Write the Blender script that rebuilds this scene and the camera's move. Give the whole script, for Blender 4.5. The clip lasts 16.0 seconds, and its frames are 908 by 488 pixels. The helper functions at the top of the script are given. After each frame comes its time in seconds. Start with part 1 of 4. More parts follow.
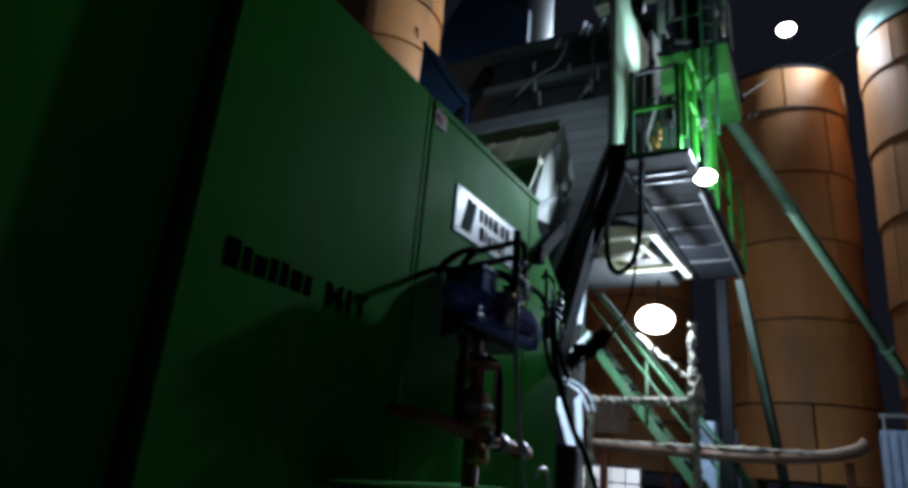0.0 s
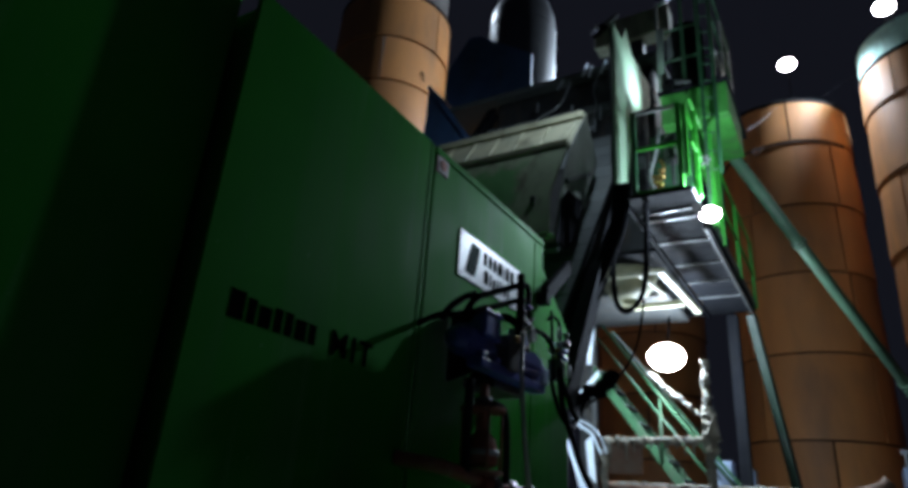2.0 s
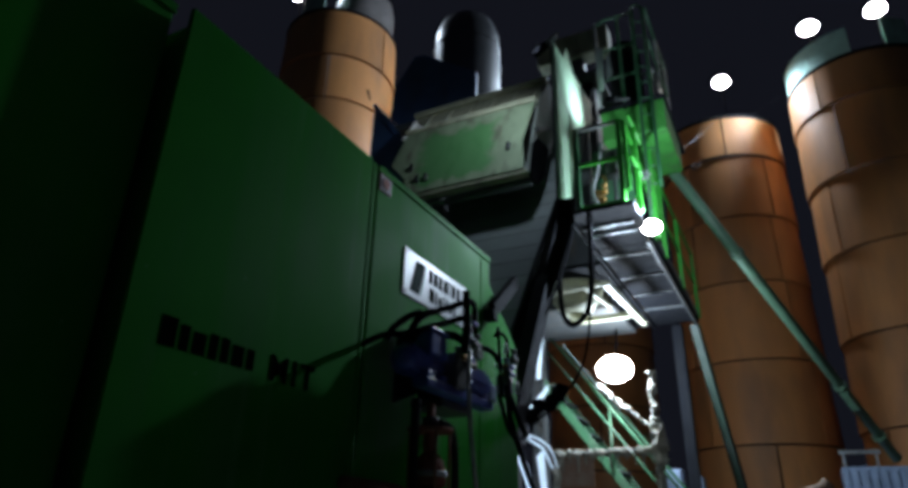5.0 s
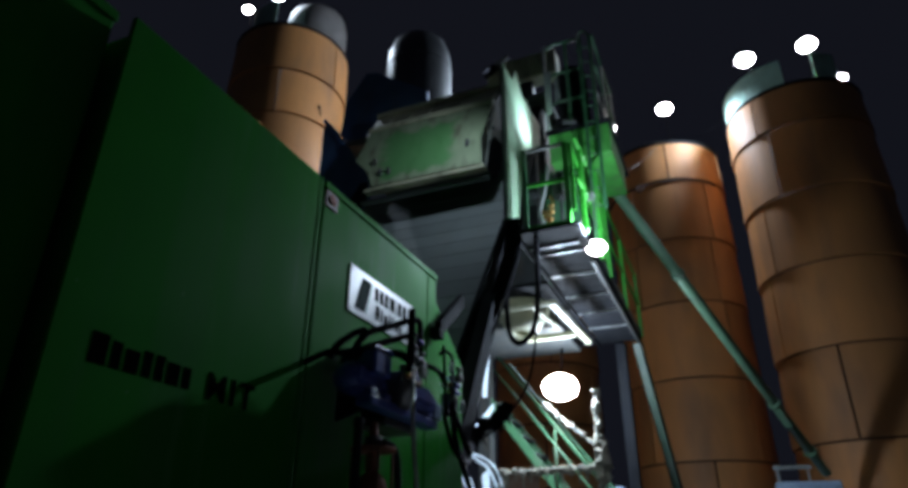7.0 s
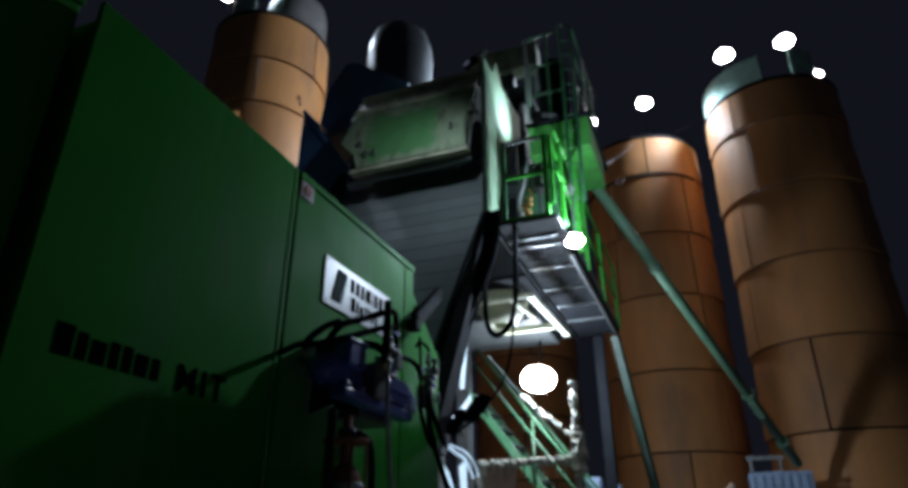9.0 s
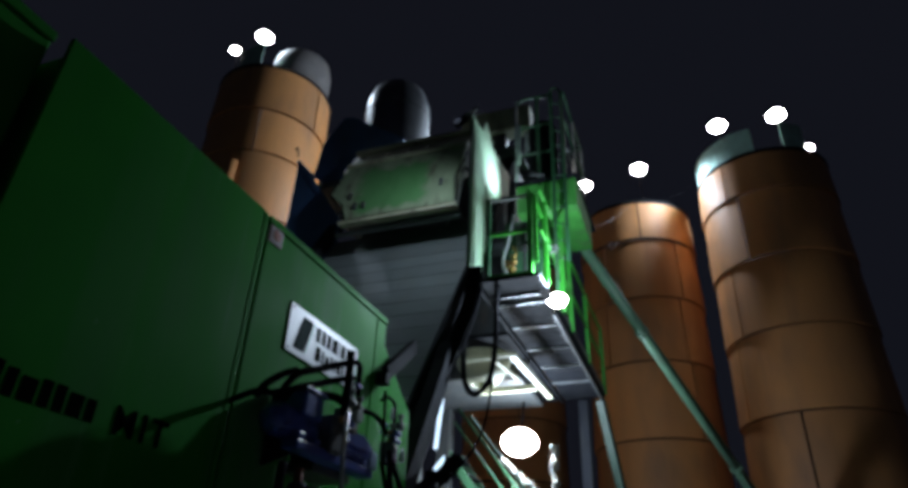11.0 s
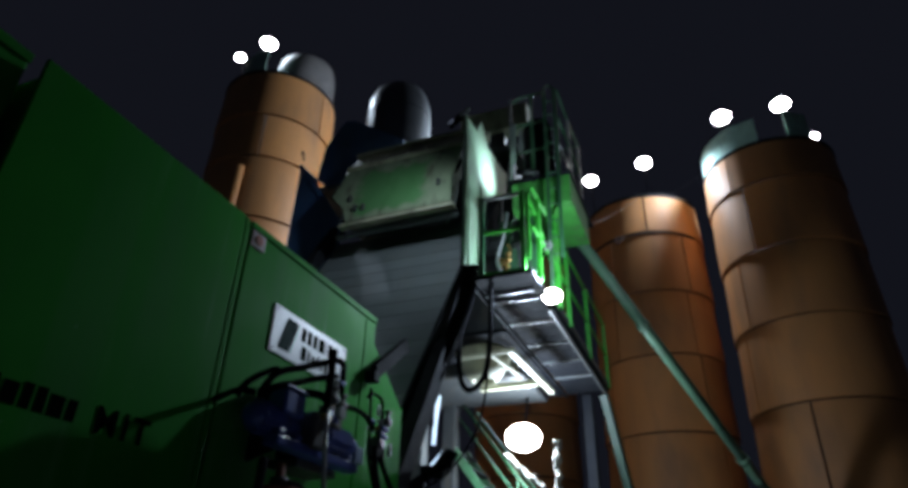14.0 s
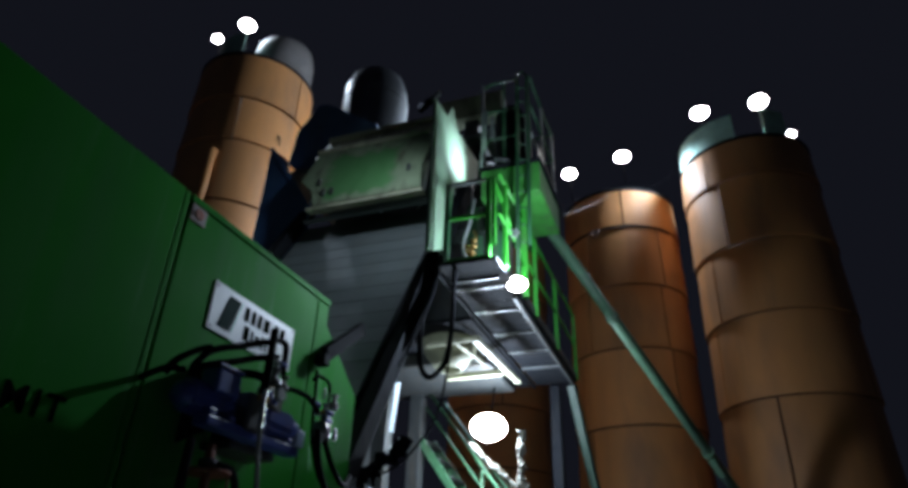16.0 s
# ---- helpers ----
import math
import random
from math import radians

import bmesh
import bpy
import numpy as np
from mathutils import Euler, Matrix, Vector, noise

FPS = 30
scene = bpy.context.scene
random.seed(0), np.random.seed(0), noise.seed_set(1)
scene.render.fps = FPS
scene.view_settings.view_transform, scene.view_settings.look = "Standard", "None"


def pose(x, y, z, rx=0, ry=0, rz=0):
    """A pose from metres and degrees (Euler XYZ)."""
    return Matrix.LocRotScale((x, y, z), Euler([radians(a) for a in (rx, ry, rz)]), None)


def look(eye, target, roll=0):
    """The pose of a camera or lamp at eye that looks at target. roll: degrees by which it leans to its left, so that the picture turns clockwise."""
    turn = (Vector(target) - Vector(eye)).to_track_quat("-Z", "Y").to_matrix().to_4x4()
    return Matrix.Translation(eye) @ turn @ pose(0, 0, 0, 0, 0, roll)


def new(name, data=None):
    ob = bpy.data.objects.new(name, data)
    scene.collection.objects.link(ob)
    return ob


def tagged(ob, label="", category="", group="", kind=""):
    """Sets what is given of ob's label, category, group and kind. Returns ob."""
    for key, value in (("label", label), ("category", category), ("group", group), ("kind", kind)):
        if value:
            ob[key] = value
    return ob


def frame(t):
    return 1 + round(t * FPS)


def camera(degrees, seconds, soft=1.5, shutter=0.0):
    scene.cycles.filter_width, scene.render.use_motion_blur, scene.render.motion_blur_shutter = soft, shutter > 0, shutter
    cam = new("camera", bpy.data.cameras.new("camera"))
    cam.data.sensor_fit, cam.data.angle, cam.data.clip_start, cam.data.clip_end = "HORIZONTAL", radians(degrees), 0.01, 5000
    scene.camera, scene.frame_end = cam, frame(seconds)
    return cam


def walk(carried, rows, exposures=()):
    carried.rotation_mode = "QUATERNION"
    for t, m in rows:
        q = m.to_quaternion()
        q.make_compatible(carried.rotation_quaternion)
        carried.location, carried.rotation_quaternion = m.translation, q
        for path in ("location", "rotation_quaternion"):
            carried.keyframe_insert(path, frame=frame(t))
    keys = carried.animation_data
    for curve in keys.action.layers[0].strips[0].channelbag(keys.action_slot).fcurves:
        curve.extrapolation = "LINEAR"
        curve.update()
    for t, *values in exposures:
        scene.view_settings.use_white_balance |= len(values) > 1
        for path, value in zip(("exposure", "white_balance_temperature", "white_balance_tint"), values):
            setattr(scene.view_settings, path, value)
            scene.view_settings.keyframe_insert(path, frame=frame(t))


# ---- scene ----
cam = camera(70.0, 16.0, soft=4.0)
PATH = [
    (0, (-0.193, -0.15, 1.599), (-1.172, 1.472, 2.24), 5.2),
    (0.5, (-0.153, -0.119, 1.632), (-1.116, 1.497, 2.312), 2.7),
    (1, (-0.127, -0.153, 1.62), (-1.103, 1.436, 2.343), 3.8),
    (1.5, (-0.119, -0.171, 1.621), (-1.121, 1.4, 2.348), 4.9),
    (2, (-0.127, -0.179, 1.627), (-1.12, 1.387, 2.376), 4.5),
    (2.5, (-0.105, -0.201, 1.625), (-1.076, 1.355, 2.421), 4.4),
    (3, (-0.082, -0.195, 1.632), (-1.004, 1.391, 2.428), 3.5),
    (5.5, (-0.092, -0.134, 1.644), (-0.919, 1.495, 2.457), 0.8),
    (6, (-0.08, -0.146, 1.644), (-0.844, 1.5, 2.485), 0.6),
    (6.5, (-0.064, -0.14, 1.641), (-0.796, 1.524, 2.474), 0.1),
    (7, (-0.063, -0.136, 1.64), (-0.77, 1.527, 2.497), 0.3),
    (7.5, (-0.073, -0.125, 1.647), (-0.761, 1.547, 2.502), 0.3),
    (8, (-0.071, -0.126, 1.643), (-0.75, 1.554, 2.488), 0.6),
    (8.5, (-0.066, -0.124, 1.64), (-0.713, 1.565, 2.493), 0.3),
    (9, (-0.033, -0.111, 1.641), (-0.691, 1.583, 2.477), -0.1),
    (9.5, (-0.008, -0.109, 1.642), (-0.659, 1.574, 2.504), 0.2),
    (10, (-0.012, 0.002, 1.649), (-0.589, 1.656, 2.614), 1.5),
    (12.5, (0.423, 0.025, 1.588), (-0.311, 1.596, 2.585), 2.7),
    (13, (0.426, 0.011, 1.585), (-0.31, 1.586, 2.574), 2.1),
    (13.5, (0.428, 0.016, 1.593), (-0.269, 1.599, 2.596), 1.7),
    (14, (0.439, 0.014, 1.578), (-0.233, 1.617, 2.568), 1.5),
    (14.5, (0.469, 0.003, 1.58), (-0.173, 1.63, 2.551), 1.5),
    (15, (0.501, 0.032, 1.587), (-0.069, 1.709, 2.515), 1.6),
    (15.5, (0.525, 0.1, 1.588), (-0.051, 1.781, 2.505), 2.2),
    (16, (0.612, 0.253, 1.574), (-0.017, 1.885, 2.545), 2.0),
]
walk(cam, [(t, look(eye, target, roll)) for t, eye, target, roll in PATH])

# ---- world and lights ----
world = bpy.data.worlds.new("night")
scene.world = world
world.use_nodes = True
world.node_tree.nodes["Background"].inputs[0].default_value = (0.50, 0.56, 0.90, 1)
world.node_tree.nodes["Background"].inputs[1].default_value = 0.0045
scene.view_settings.exposure = 1.35


def point_light(name, place, watts, radius=0.12, colour=(0.74, 0.91, 1.12)):
    data = bpy.data.lights.new(name, "POINT")
    data.energy, data.shadow_soft_size, data.color = watts, radius, colour
    ob = new(name, data)
    ob.location = place
    return ob


def spot_light(name, place, target, watts, angle=110, radius=0.12, blend=0.6, colour=(0.74, 0.91, 1.12)):
    data = bpy.data.lights.new(name, "SPOT")
    data.energy, data.shadow_soft_size, data.color = watts, radius, colour
    data.spot_size, data.spot_blend = radians(angle), blend
    ob = new(name, data)
    ob.matrix_world = look(place, target)
    return ob


LOW_LAMP = (-2.73, 10.85, 4.21)
DECK_LAMP = (-1.37, 7.76, 5.288)
# Unseen lamp, added to make the bright patch on the guard sheet.
SHEET_FILL = (-1.74, 7.86, 7.48)
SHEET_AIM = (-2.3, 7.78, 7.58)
# Unseen lamp, added to brighten the bucket face and the cladding.
HOIST_FILL = (-2.42, 6.93, 8.02)
S2_LAMPS = [(-0.50, 18.2, 14.59), (-2.46, 19.5, 15.2)]
S3_LAMPS = [(2.03, 17.5, 15.2), (3.71, 17.5, 15.2)]
S1_LAMPS = [(-12.3, 12.8, 19.15), (-13.5, 12.8, 18.9)]
spot_light("low_light", (LOW_LAMP[0] + 0.28, LOW_LAMP[1] - 0.4, LOW_LAMP[2] - 0.03), (-1.6, 2.0, 1.2), 700, 104, 0.15, blend=1.0)
point_light("low_spill", (LOW_LAMP[0] + 0.2, LOW_LAMP[1] - 0.35, LOW_LAMP[2] - 0.1), 130, 0.15)
spot_light("deck_light", (DECK_LAMP[0] + 0.14, DECK_LAMP[1] - 0.34, DECK_LAMP[2] + 0.02), (-3.18, 5.26, 4.57), 335, 84, 0.06, blend=1.0)
spot_light("deck_spill", (DECK_LAMP[0] + 0.62, DECK_LAMP[1] - 0.55, DECK_LAMP[2] + 0.14), (-1.7, 7.75, 6.0), 55, 150, 0.08, blend=0.5)
spot_light("sheet_fill_light", (SHEET_FILL[0] - 0.14, SHEET_FILL[1], SHEET_FILL[2]), SHEET_AIM, 14, 116, 0.05)
spot_light("hoist_fill_light", (HOIST_FILL[0] - 0.16, HOIST_FILL[1] - 0.05, HOIST_FILL[2] + 0.01), (-4.65, 8.0, 6.3), 48, 140, 0.1, blend=0.9)
for lamp_place, goal, watts, cone in ((S2_LAMPS[0], (3.0, 17.1, 10.2), 430, 82), (S2_LAMPS[1], (-6.0, 4, 6), 3200, 84),
                                      (S3_LAMPS[0], (-0.6, 18.2, 7.5), 700, 110), (S3_LAMPS[1], (-11.0, 10.6, 11), 2500, 66),
                                      (S1_LAMPS[0], (-3, 2, 2), 450, 150)):
    ahead = (Vector(goal) - Vector(lamp_place)).normalized()
    spot_light("flood_light", Vector(lamp_place) + ahead * 0.35, goal, watts, cone, 0.2)


# ---- materials ----
def material(name, colour, rough=0.5, metal=0.0, second=None, scale=6.0, amount=0.5, bump=0.15, grain=60.0,
             dirt=None, dirt_scale=1.2, dirt_amount=0.5, vary=0.0, coat=0.0, gloss=0.5, streak=None, speck=None):
    """Paint or metal with blotches, dirt streaks and fine relief, sized in metres."""
    m = bpy.data.materials.new(name)
    m.use_nodes = True
    n, l = m.node_tree.nodes, m.node_tree.links
    b = n["Principled BSDF"]
    b.inputs["Roughness"].default_value, b.inputs["Metallic"].default_value = rough, metal
    b.inputs["Coat Weight"].default_value, b.inputs["Specular IOR Level"].default_value = coat, gloss
    geo = n.new("ShaderNodeTexCoord")

    def noise_tex(s, detail=5.0, stretch=None):
        t = n.new("ShaderNodeTexNoise")
        t.inputs["Scale"].default_value, t.inputs["Detail"].default_value = s, detail
        if stretch:
            mp = n.new("ShaderNodeMapping")
            mp.inputs["Scale"].default_value = stretch
            l.new(geo.outputs["Object"], mp.inputs["Vector"])
            l.new(mp.outputs["Vector"], t.inputs["Vector"])
        else:
            l.new(geo.outputs["Object"], t.inputs["Vector"])
        return t

    def ramp(socket, low, high):
        r = n.new("ShaderNodeMapRange")
        r.inputs["From Min"].default_value, r.inputs["From Max"].default_value = low, high
        l.new(socket, r.inputs["Value"])
        return r.outputs["Result"]

    def mix(fac, a, c):
        x = n.new("ShaderNodeMix")
        x.data_type = "RGBA"
        if isinstance(fac, float):
            x.inputs[0].default_value = fac
        else:
            l.new(fac, x.inputs[0])
        for socket, v in ((x.inputs[6], a), (x.inputs[7], c)):
            if isinstance(v, tuple):
                socket.default_value = (*v, 1)
            else:
                l.new(v, socket)
        return x.outputs[2]

    def scaled(socket, k):
        x = n.new("ShaderNodeMath")
        x.operation = "MULTIPLY"
        x.inputs[1].default_value = k
        l.new(socket, x.inputs[0])
        return x.outputs[0]

    second = second or tuple(c * 0.6 for c in colour)
    col = mix(scaled(ramp(noise_tex(scale).outputs[0], 0.4, 0.65), amount), colour, second)
    if dirt:
        col = mix(scaled(ramp(noise_tex(dirt_scale, 8.0, (1.6, 1.6, 0.5)).outputs[0], 0.5, 0.72), dirt_amount), col, dirt)
    if streak:
        col = mix(scaled(ramp(noise_tex(1.0, 6.0, (3.0, 3.0, 0.3)).outputs[0], 0.5, 0.8), 0.6), col, streak)
    if speck:
        col = mix(ramp(noise_tex(26.0, 2.0, (1.0, 1.0, 0.8)).outputs[0], 0.74, 0.77), col, speck)
        col = mix(scaled(ramp(noise_tex(3.0, 8.0, (1.0, 3.0, 0.2)).outputs[0], 0.60, 0.74), 0.5), col, speck)
    if vary:
        info = n.new("ShaderNodeObjectInfo")
        hsv = n.new("ShaderNodeHueSaturation")
        l.new(col, hsv.inputs["Color"])
        r = n.new("ShaderNodeMapRange")
        r.inputs["To Min"].default_value, r.inputs["To Max"].default_value = 1 - vary, 1 + vary
        l.new(info.outputs["Random"], r.inputs["Value"])
        l.new(r.outputs["Result"], hsv.inputs["Value"])
        col = hsv.outputs["Color"]
    l.new(col, b.inputs["Base Color"])
    fine = noise_tex(grain, 6.0)
    rr = n.new("ShaderNodeMapRange")
    rr.inputs["To Min"].default_value, rr.inputs["To Max"].default_value = max(0.02, rough - 0.12), min(1, rough + 0.12)
    l.new(noise_tex(scale * 2.3).outputs[0], rr.inputs["Value"])
    l.new(rr.outputs["Result"], b.inputs["Roughness"])
    bp = n.new("ShaderNodeBump")
    bp.inputs["Strength"].default_value, bp.inputs["Distance"].default_value = bump, 0.01
    l.new(fine.outputs[0], bp.inputs["Height"])
    l.new(bp.outputs["Normal"], b.inputs["Normal"])
    return m


def glow(name, strength, colour=(1.0, 0.98, 0.95)):
    m = bpy.data.materials.new(name)
    m.use_nodes = True
    b = m.node_tree.nodes["Principled BSDF"]
    b.inputs["Base Color"].default_value = (0.9, 0.9, 0.9, 1)
    b.inputs["Emission Color"].default_value = (*colour, 1)
    b.inputs["Emission Strength"].default_value = strength
    return m


GREEN = material("green_paint", (0.020, 0.20, 0.020), 0.6, second=(0.014, 0.14, 0.018), scale=1.3, dirt=(0.035, 0.15, 0.04), dirt_scale=0.9, dirt_amount=0.7, grain=90, streak=(0.05, 0.16, 0.055), bump=0.10, gloss=0.02, speck=(0.07, 0.22, 0.08))
# Three depths of green for railing, cage platform and darker bars.
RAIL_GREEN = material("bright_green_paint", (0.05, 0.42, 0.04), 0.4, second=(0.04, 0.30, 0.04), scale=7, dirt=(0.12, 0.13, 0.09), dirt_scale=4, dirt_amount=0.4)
MID_GREEN = material("mid_green_paint", (0.07, 0.36, 0.06), 0.55, scale=5, dirt=(0.1, 0.14, 0.08), dirt_scale=3)
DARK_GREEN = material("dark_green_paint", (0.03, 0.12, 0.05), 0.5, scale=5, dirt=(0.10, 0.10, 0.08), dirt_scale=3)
AUGER_GREEN = material("auger_green_paint", (0.14, 0.28, 0.17), 0.45, scale=4, dirt=(0.16, 0.17, 0.13), dirt_scale=2.5)
ORANGE = material("orange_paint", (0.60, 0.26, 0.085), 0.6, second=(0.50, 0.23, 0.09), scale=0.8, amount=0.7, dirt=(0.22, 0.12, 0.07), dirt_scale=0.7, dirt_amount=0.6, vary=0.2, grain=40, bump=0.1, streak=(0.42, 0.19, 0.075))
SEAM = material("dark_seam", (0.06, 0.03, 0.02), 0.8)
CREAM = material("cream_paint", (0.46, 0.45, 0.30), 0.6, second=(0.28, 0.30, 0.22), scale=3, dirt=(0.10, 0.09, 0.06), dirt_scale=2.2, dirt_amount=0.75)
# The green tint puts light reflected off the gate into the sheet colour.
WHITE = material("green_tinted_white_sheet", (0.42, 0.66, 0.42), 0.5, second=(0.45, 0.58, 0.45), scale=2.2, dirt=(0.2, 0.2, 0.15), dirt_scale=3, dirt_amount=0.5)
GREY = material("grey_cladding", (0.15, 0.17, 0.165), 0.7, second=(0.11, 0.125, 0.12), scale=2, dirt=(0.15, 0.15, 0.13), dirt_scale=1.5, dirt_amount=0.5, vary=0.15)
STEEL = material("dark_steel", (0.07, 0.075, 0.075), 0.5, metal=0.3, scale=6, dirt=(0.13, 0.10, 0.07), dirt_scale=4)
GALV = material("galvanised_steel", (0.42, 0.44, 0.44), 0.45, metal=0.6, scale=9, dirt=(0.2, 0.19, 0.16), dirt_scale=4)
END_GREY = material("pale_worn_plate", (0.16, 0.175, 0.15), 0.65, scale=2.5, dirt=(0.10, 0.10, 0.08), dirt_scale=3, dirt_amount=0.7)
BLACK = material("black_rubber", (0.006, 0.006, 0.007), 0.9, scale=10, dirt=(0.012, 0.012, 0.011), dirt_scale=5, gloss=0.01)
GLOSS = material("glossy_black_tank", (0.012, 0.013, 0.015), 0.40, metal=0.0, scale=3, bump=0.05, gloss=1.0)
SKY_BLUE = material("dark_blue_paint", (0.06, 0.13, 0.27), 0.45, scale=3, dirt=(0.08, 0.10, 0.12), dirt_scale=1.6)
MOTOR_BLUE = material("motor_blue_paint", (0.04, 0.075, 0.32), 0.4, scale=8, dirt=(0.05, 0.05, 0.06), dirt_scale=6)
RUST = material("rusty_red_steel", (0.27, 0.08, 0.045), 0.75, second=(0.10, 0.045, 0.03), scale=7, dirt=(0.25, 0.2, 0.15), dirt_scale=4)
CRUST = material("concrete_crust", (0.36, 0.34, 0.28), 0.9, second=(0.22, 0.19, 0.15), scale=9, bump=0.8, grain=25)
DUSTY_RED = material("dusty_red_beam", (0.30, 0.17, 0.12), 0.85, second=(0.36, 0.31, 0.25), scale=4, bump=0.5, grain=25)
TEAL = material("pale_teal_sheet", (0.40, 0.66, 0.56), 0.5, scale=3, dirt=(0.25, 0.3, 0.27), dirt_scale=3)
CAPGREY = material("grey_filter_cap", (0.22, 0.20, 0.19), 0.85, scale=3, gloss=0.15)
BRASS = material("brass", (0.45, 0.28, 0.10), 0.35, metal=0.9, scale=10)


def faded_field(m, x0, x1, z0, z1, colour):
    """Mixes a worn painted field, bounded in object space with ragged edges, into a material's colour."""
    n, l = m.node_tree.nodes, m.node_tree.links
    b = n["Principled BSDF"]
    old = b.inputs["Base Color"].links[0].from_socket
    co = n.new("ShaderNodeTexCoord")
    wob = n.new("ShaderNodeTexNoise")
    wob.inputs["Scale"].default_value, wob.inputs["Detail"].default_value = 3.5, 6.0
    l.new(co.outputs["Object"], wob.inputs["Vector"])
    sep = n.new("ShaderNodeSeparateXYZ")
    l.new(co.outputs["Object"], sep.inputs[0])

    def math_node(op, a, c):
        x = n.new("ShaderNodeMath")
        x.operation = op
        for i, v in enumerate((a, c)):
            if isinstance(v, float):
                x.inputs[i].default_value = v
            else:
                l.new(v, x.inputs[i])
        return x.outputs[0]

    shift = math_node("MULTIPLY", math_node("SUBTRACT", wob.outputs[0], 0.5), 0.6)
    xs, zs = math_node("ADD", sep.outputs[0], shift), math_node("ADD", sep.outputs[2], shift)

    def edge(v, low, high):
        r = n.new("ShaderNodeMapRange")
        r.interpolation_type = "SMOOTHSTEP"
        r.inputs["From Min"].default_value, r.inputs["From Max"].default_value = low, high
        l.new(v, r.inputs["Value"])
        return r.outputs["Result"]

    mask = math_node("MULTIPLY", edge(xs, x0 - 0.1, x0 + 0.15), edge(xs, x1 + 0.1, x1 - 0.15))
    mask = math_node("MULTIPLY", mask, math_node("MULTIPLY", edge(zs, z0 - 0.06, z0 + 0.08), edge(zs, z1 + 0.06, z1 - 0.08)))
    mask = math_node("MULTIPLY", mask, 0.85)
    x = n.new("ShaderNodeMix")
    x.data_type = "RGBA"
    l.new(mask, x.inputs[0])
    l.new(old, x.inputs[6])
    x.inputs[7].default_value = (*colour, 1)
    l.new(x.outputs[2], b.inputs["Base Color"])
    return m


BUCKET_FACE = faded_field(material("weathered_bucket_paint", (0.24, 0.30, 0.18), 0.65, second=(0.16, 0.21, 0.12), scale=2.5, dirt=(0.09, 0.075, 0.05), dirt_scale=3.5, dirt_amount=0.85, bump=0.3), -4.95, -3.6, 6.85, 8.0, (0.06, 0.22, 0.06))
LETTER = material("black_lettering", (0.004, 0.006, 0.004), 0.9, scale=12, gloss=0.0)
SIGN_WHITE = material("sign_enamel", (0.66, 0.69, 0.69), 0.35, scale=3, amount=0.25, dirt=(0.4, 0.42, 0.4), dirt_scale=3, dirt_amount=0.4)
SIGN_GREEN = material("sign_dark_green", (0.012, 0.035, 0.03), 0.8, gloss=0.05)
GROUND = material("packed_grit", (0.11, 0.105, 0.10), 0.9, second=(0.08, 0.075, 0.07), scale=1.1, dirt=(0.12, 0.11, 0.10), dirt_scale=0.3, bump=0.6, grain=14)
LUG_PINK = material("faded_pink_paint", (0.20, 0.15, 0.12), 0.6, scale=20)
STAIR_GREEN = material("stair_green_paint", (0.05, 0.16, 0.07), 0.6, scale=4, dirt=(0.14, 0.15, 0.11), dirt_scale=3)
PALE_BLUE = material("pale_blue_sheet", (0.35, 0.45, 0.62), 0.5, scale=4)
GLOW = glow("lamp_glow", 14)
GLOW_FAR = glow("far_lamp_glow", 14)
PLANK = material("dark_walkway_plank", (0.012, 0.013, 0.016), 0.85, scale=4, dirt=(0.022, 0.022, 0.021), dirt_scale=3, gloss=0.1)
STRUT = material("grey_green_paint", (0.025, 0.055, 0.035), 0.6, scale=4, dirt=(0.09, 0.10, 0.09), dirt_scale=2.5)
LENS = glow("lit_pane", 0.28, (0.85, 0.9, 1.0))


def backlit_plastic(name, colour):
    """Thin plastic that lets light through."""
    m = material(name, colour, 0.5, scale=5, bump=0.3)
    n, l = m.node_tree.nodes, m.node_tree.links
    b = n["Principled BSDF"]
    t = n.new("ShaderNodeBsdfTranslucent")
    t.inputs[0].default_value = (*colour, 1)
    mix = n.new("ShaderNodeMixShader")
    mix.inputs[0].default_value = 0.6
    out = n["Material Output"]
    l.new(b.outputs[0], mix.inputs[1])
    l.new(t.outputs[0], mix.inputs[2])
    l.new(mix.outputs[0], out.inputs["Surface"])
    return m


PLASTIC = backlit_plastic("torn_white_plastic", (0.8, 0.85, 0.88))


# ---- mesh helpers ----
def part(name, bm, mat, parent=None, label=""):
    me = bpy.data.meshes.new(name)
    bm.to_mesh(me)
    bm.free()
    me.materials.append(mat)
    ob = new(name, me)
    if parent:
        ob.parent = parent
    if label:
        ob["label"] = label
    return ob


def thing(name, label, category, place=(0, 0, 0), group="", kind=""):
    ob = new(name)
    ob.location = place
    ob.empty_display_size = 0.2
    return tagged(ob, label, category, group, kind)


def add_box(bm, lo, hi, bevel=0.0, m=None):
    r = bmesh.ops.create_cube(bm, size=1.0)
    vs = r["verts"]
    c = [(a + b) / 2 for a, b in zip(lo, hi)]
    s = [b - a for a, b in zip(lo, hi)]
    for v in vs:
        v.co = Vector((c[0] + v.co.x * s[0], c[1] + v.co.y * s[1], c[2] + v.co.z * s[2]))
        if m:
            v.co = m @ v.co
    if bevel:
        es = list({e for v in vs for e in v.link_edges})
        bmesh.ops.bevel(bm, geom=es, offset=bevel, segments=2, affect="EDGES", profile=0.5)
    return bm


def box(lo, hi, bevel=0.0, m=None):
    return add_box(bmesh.new(), lo, hi, bevel, m)


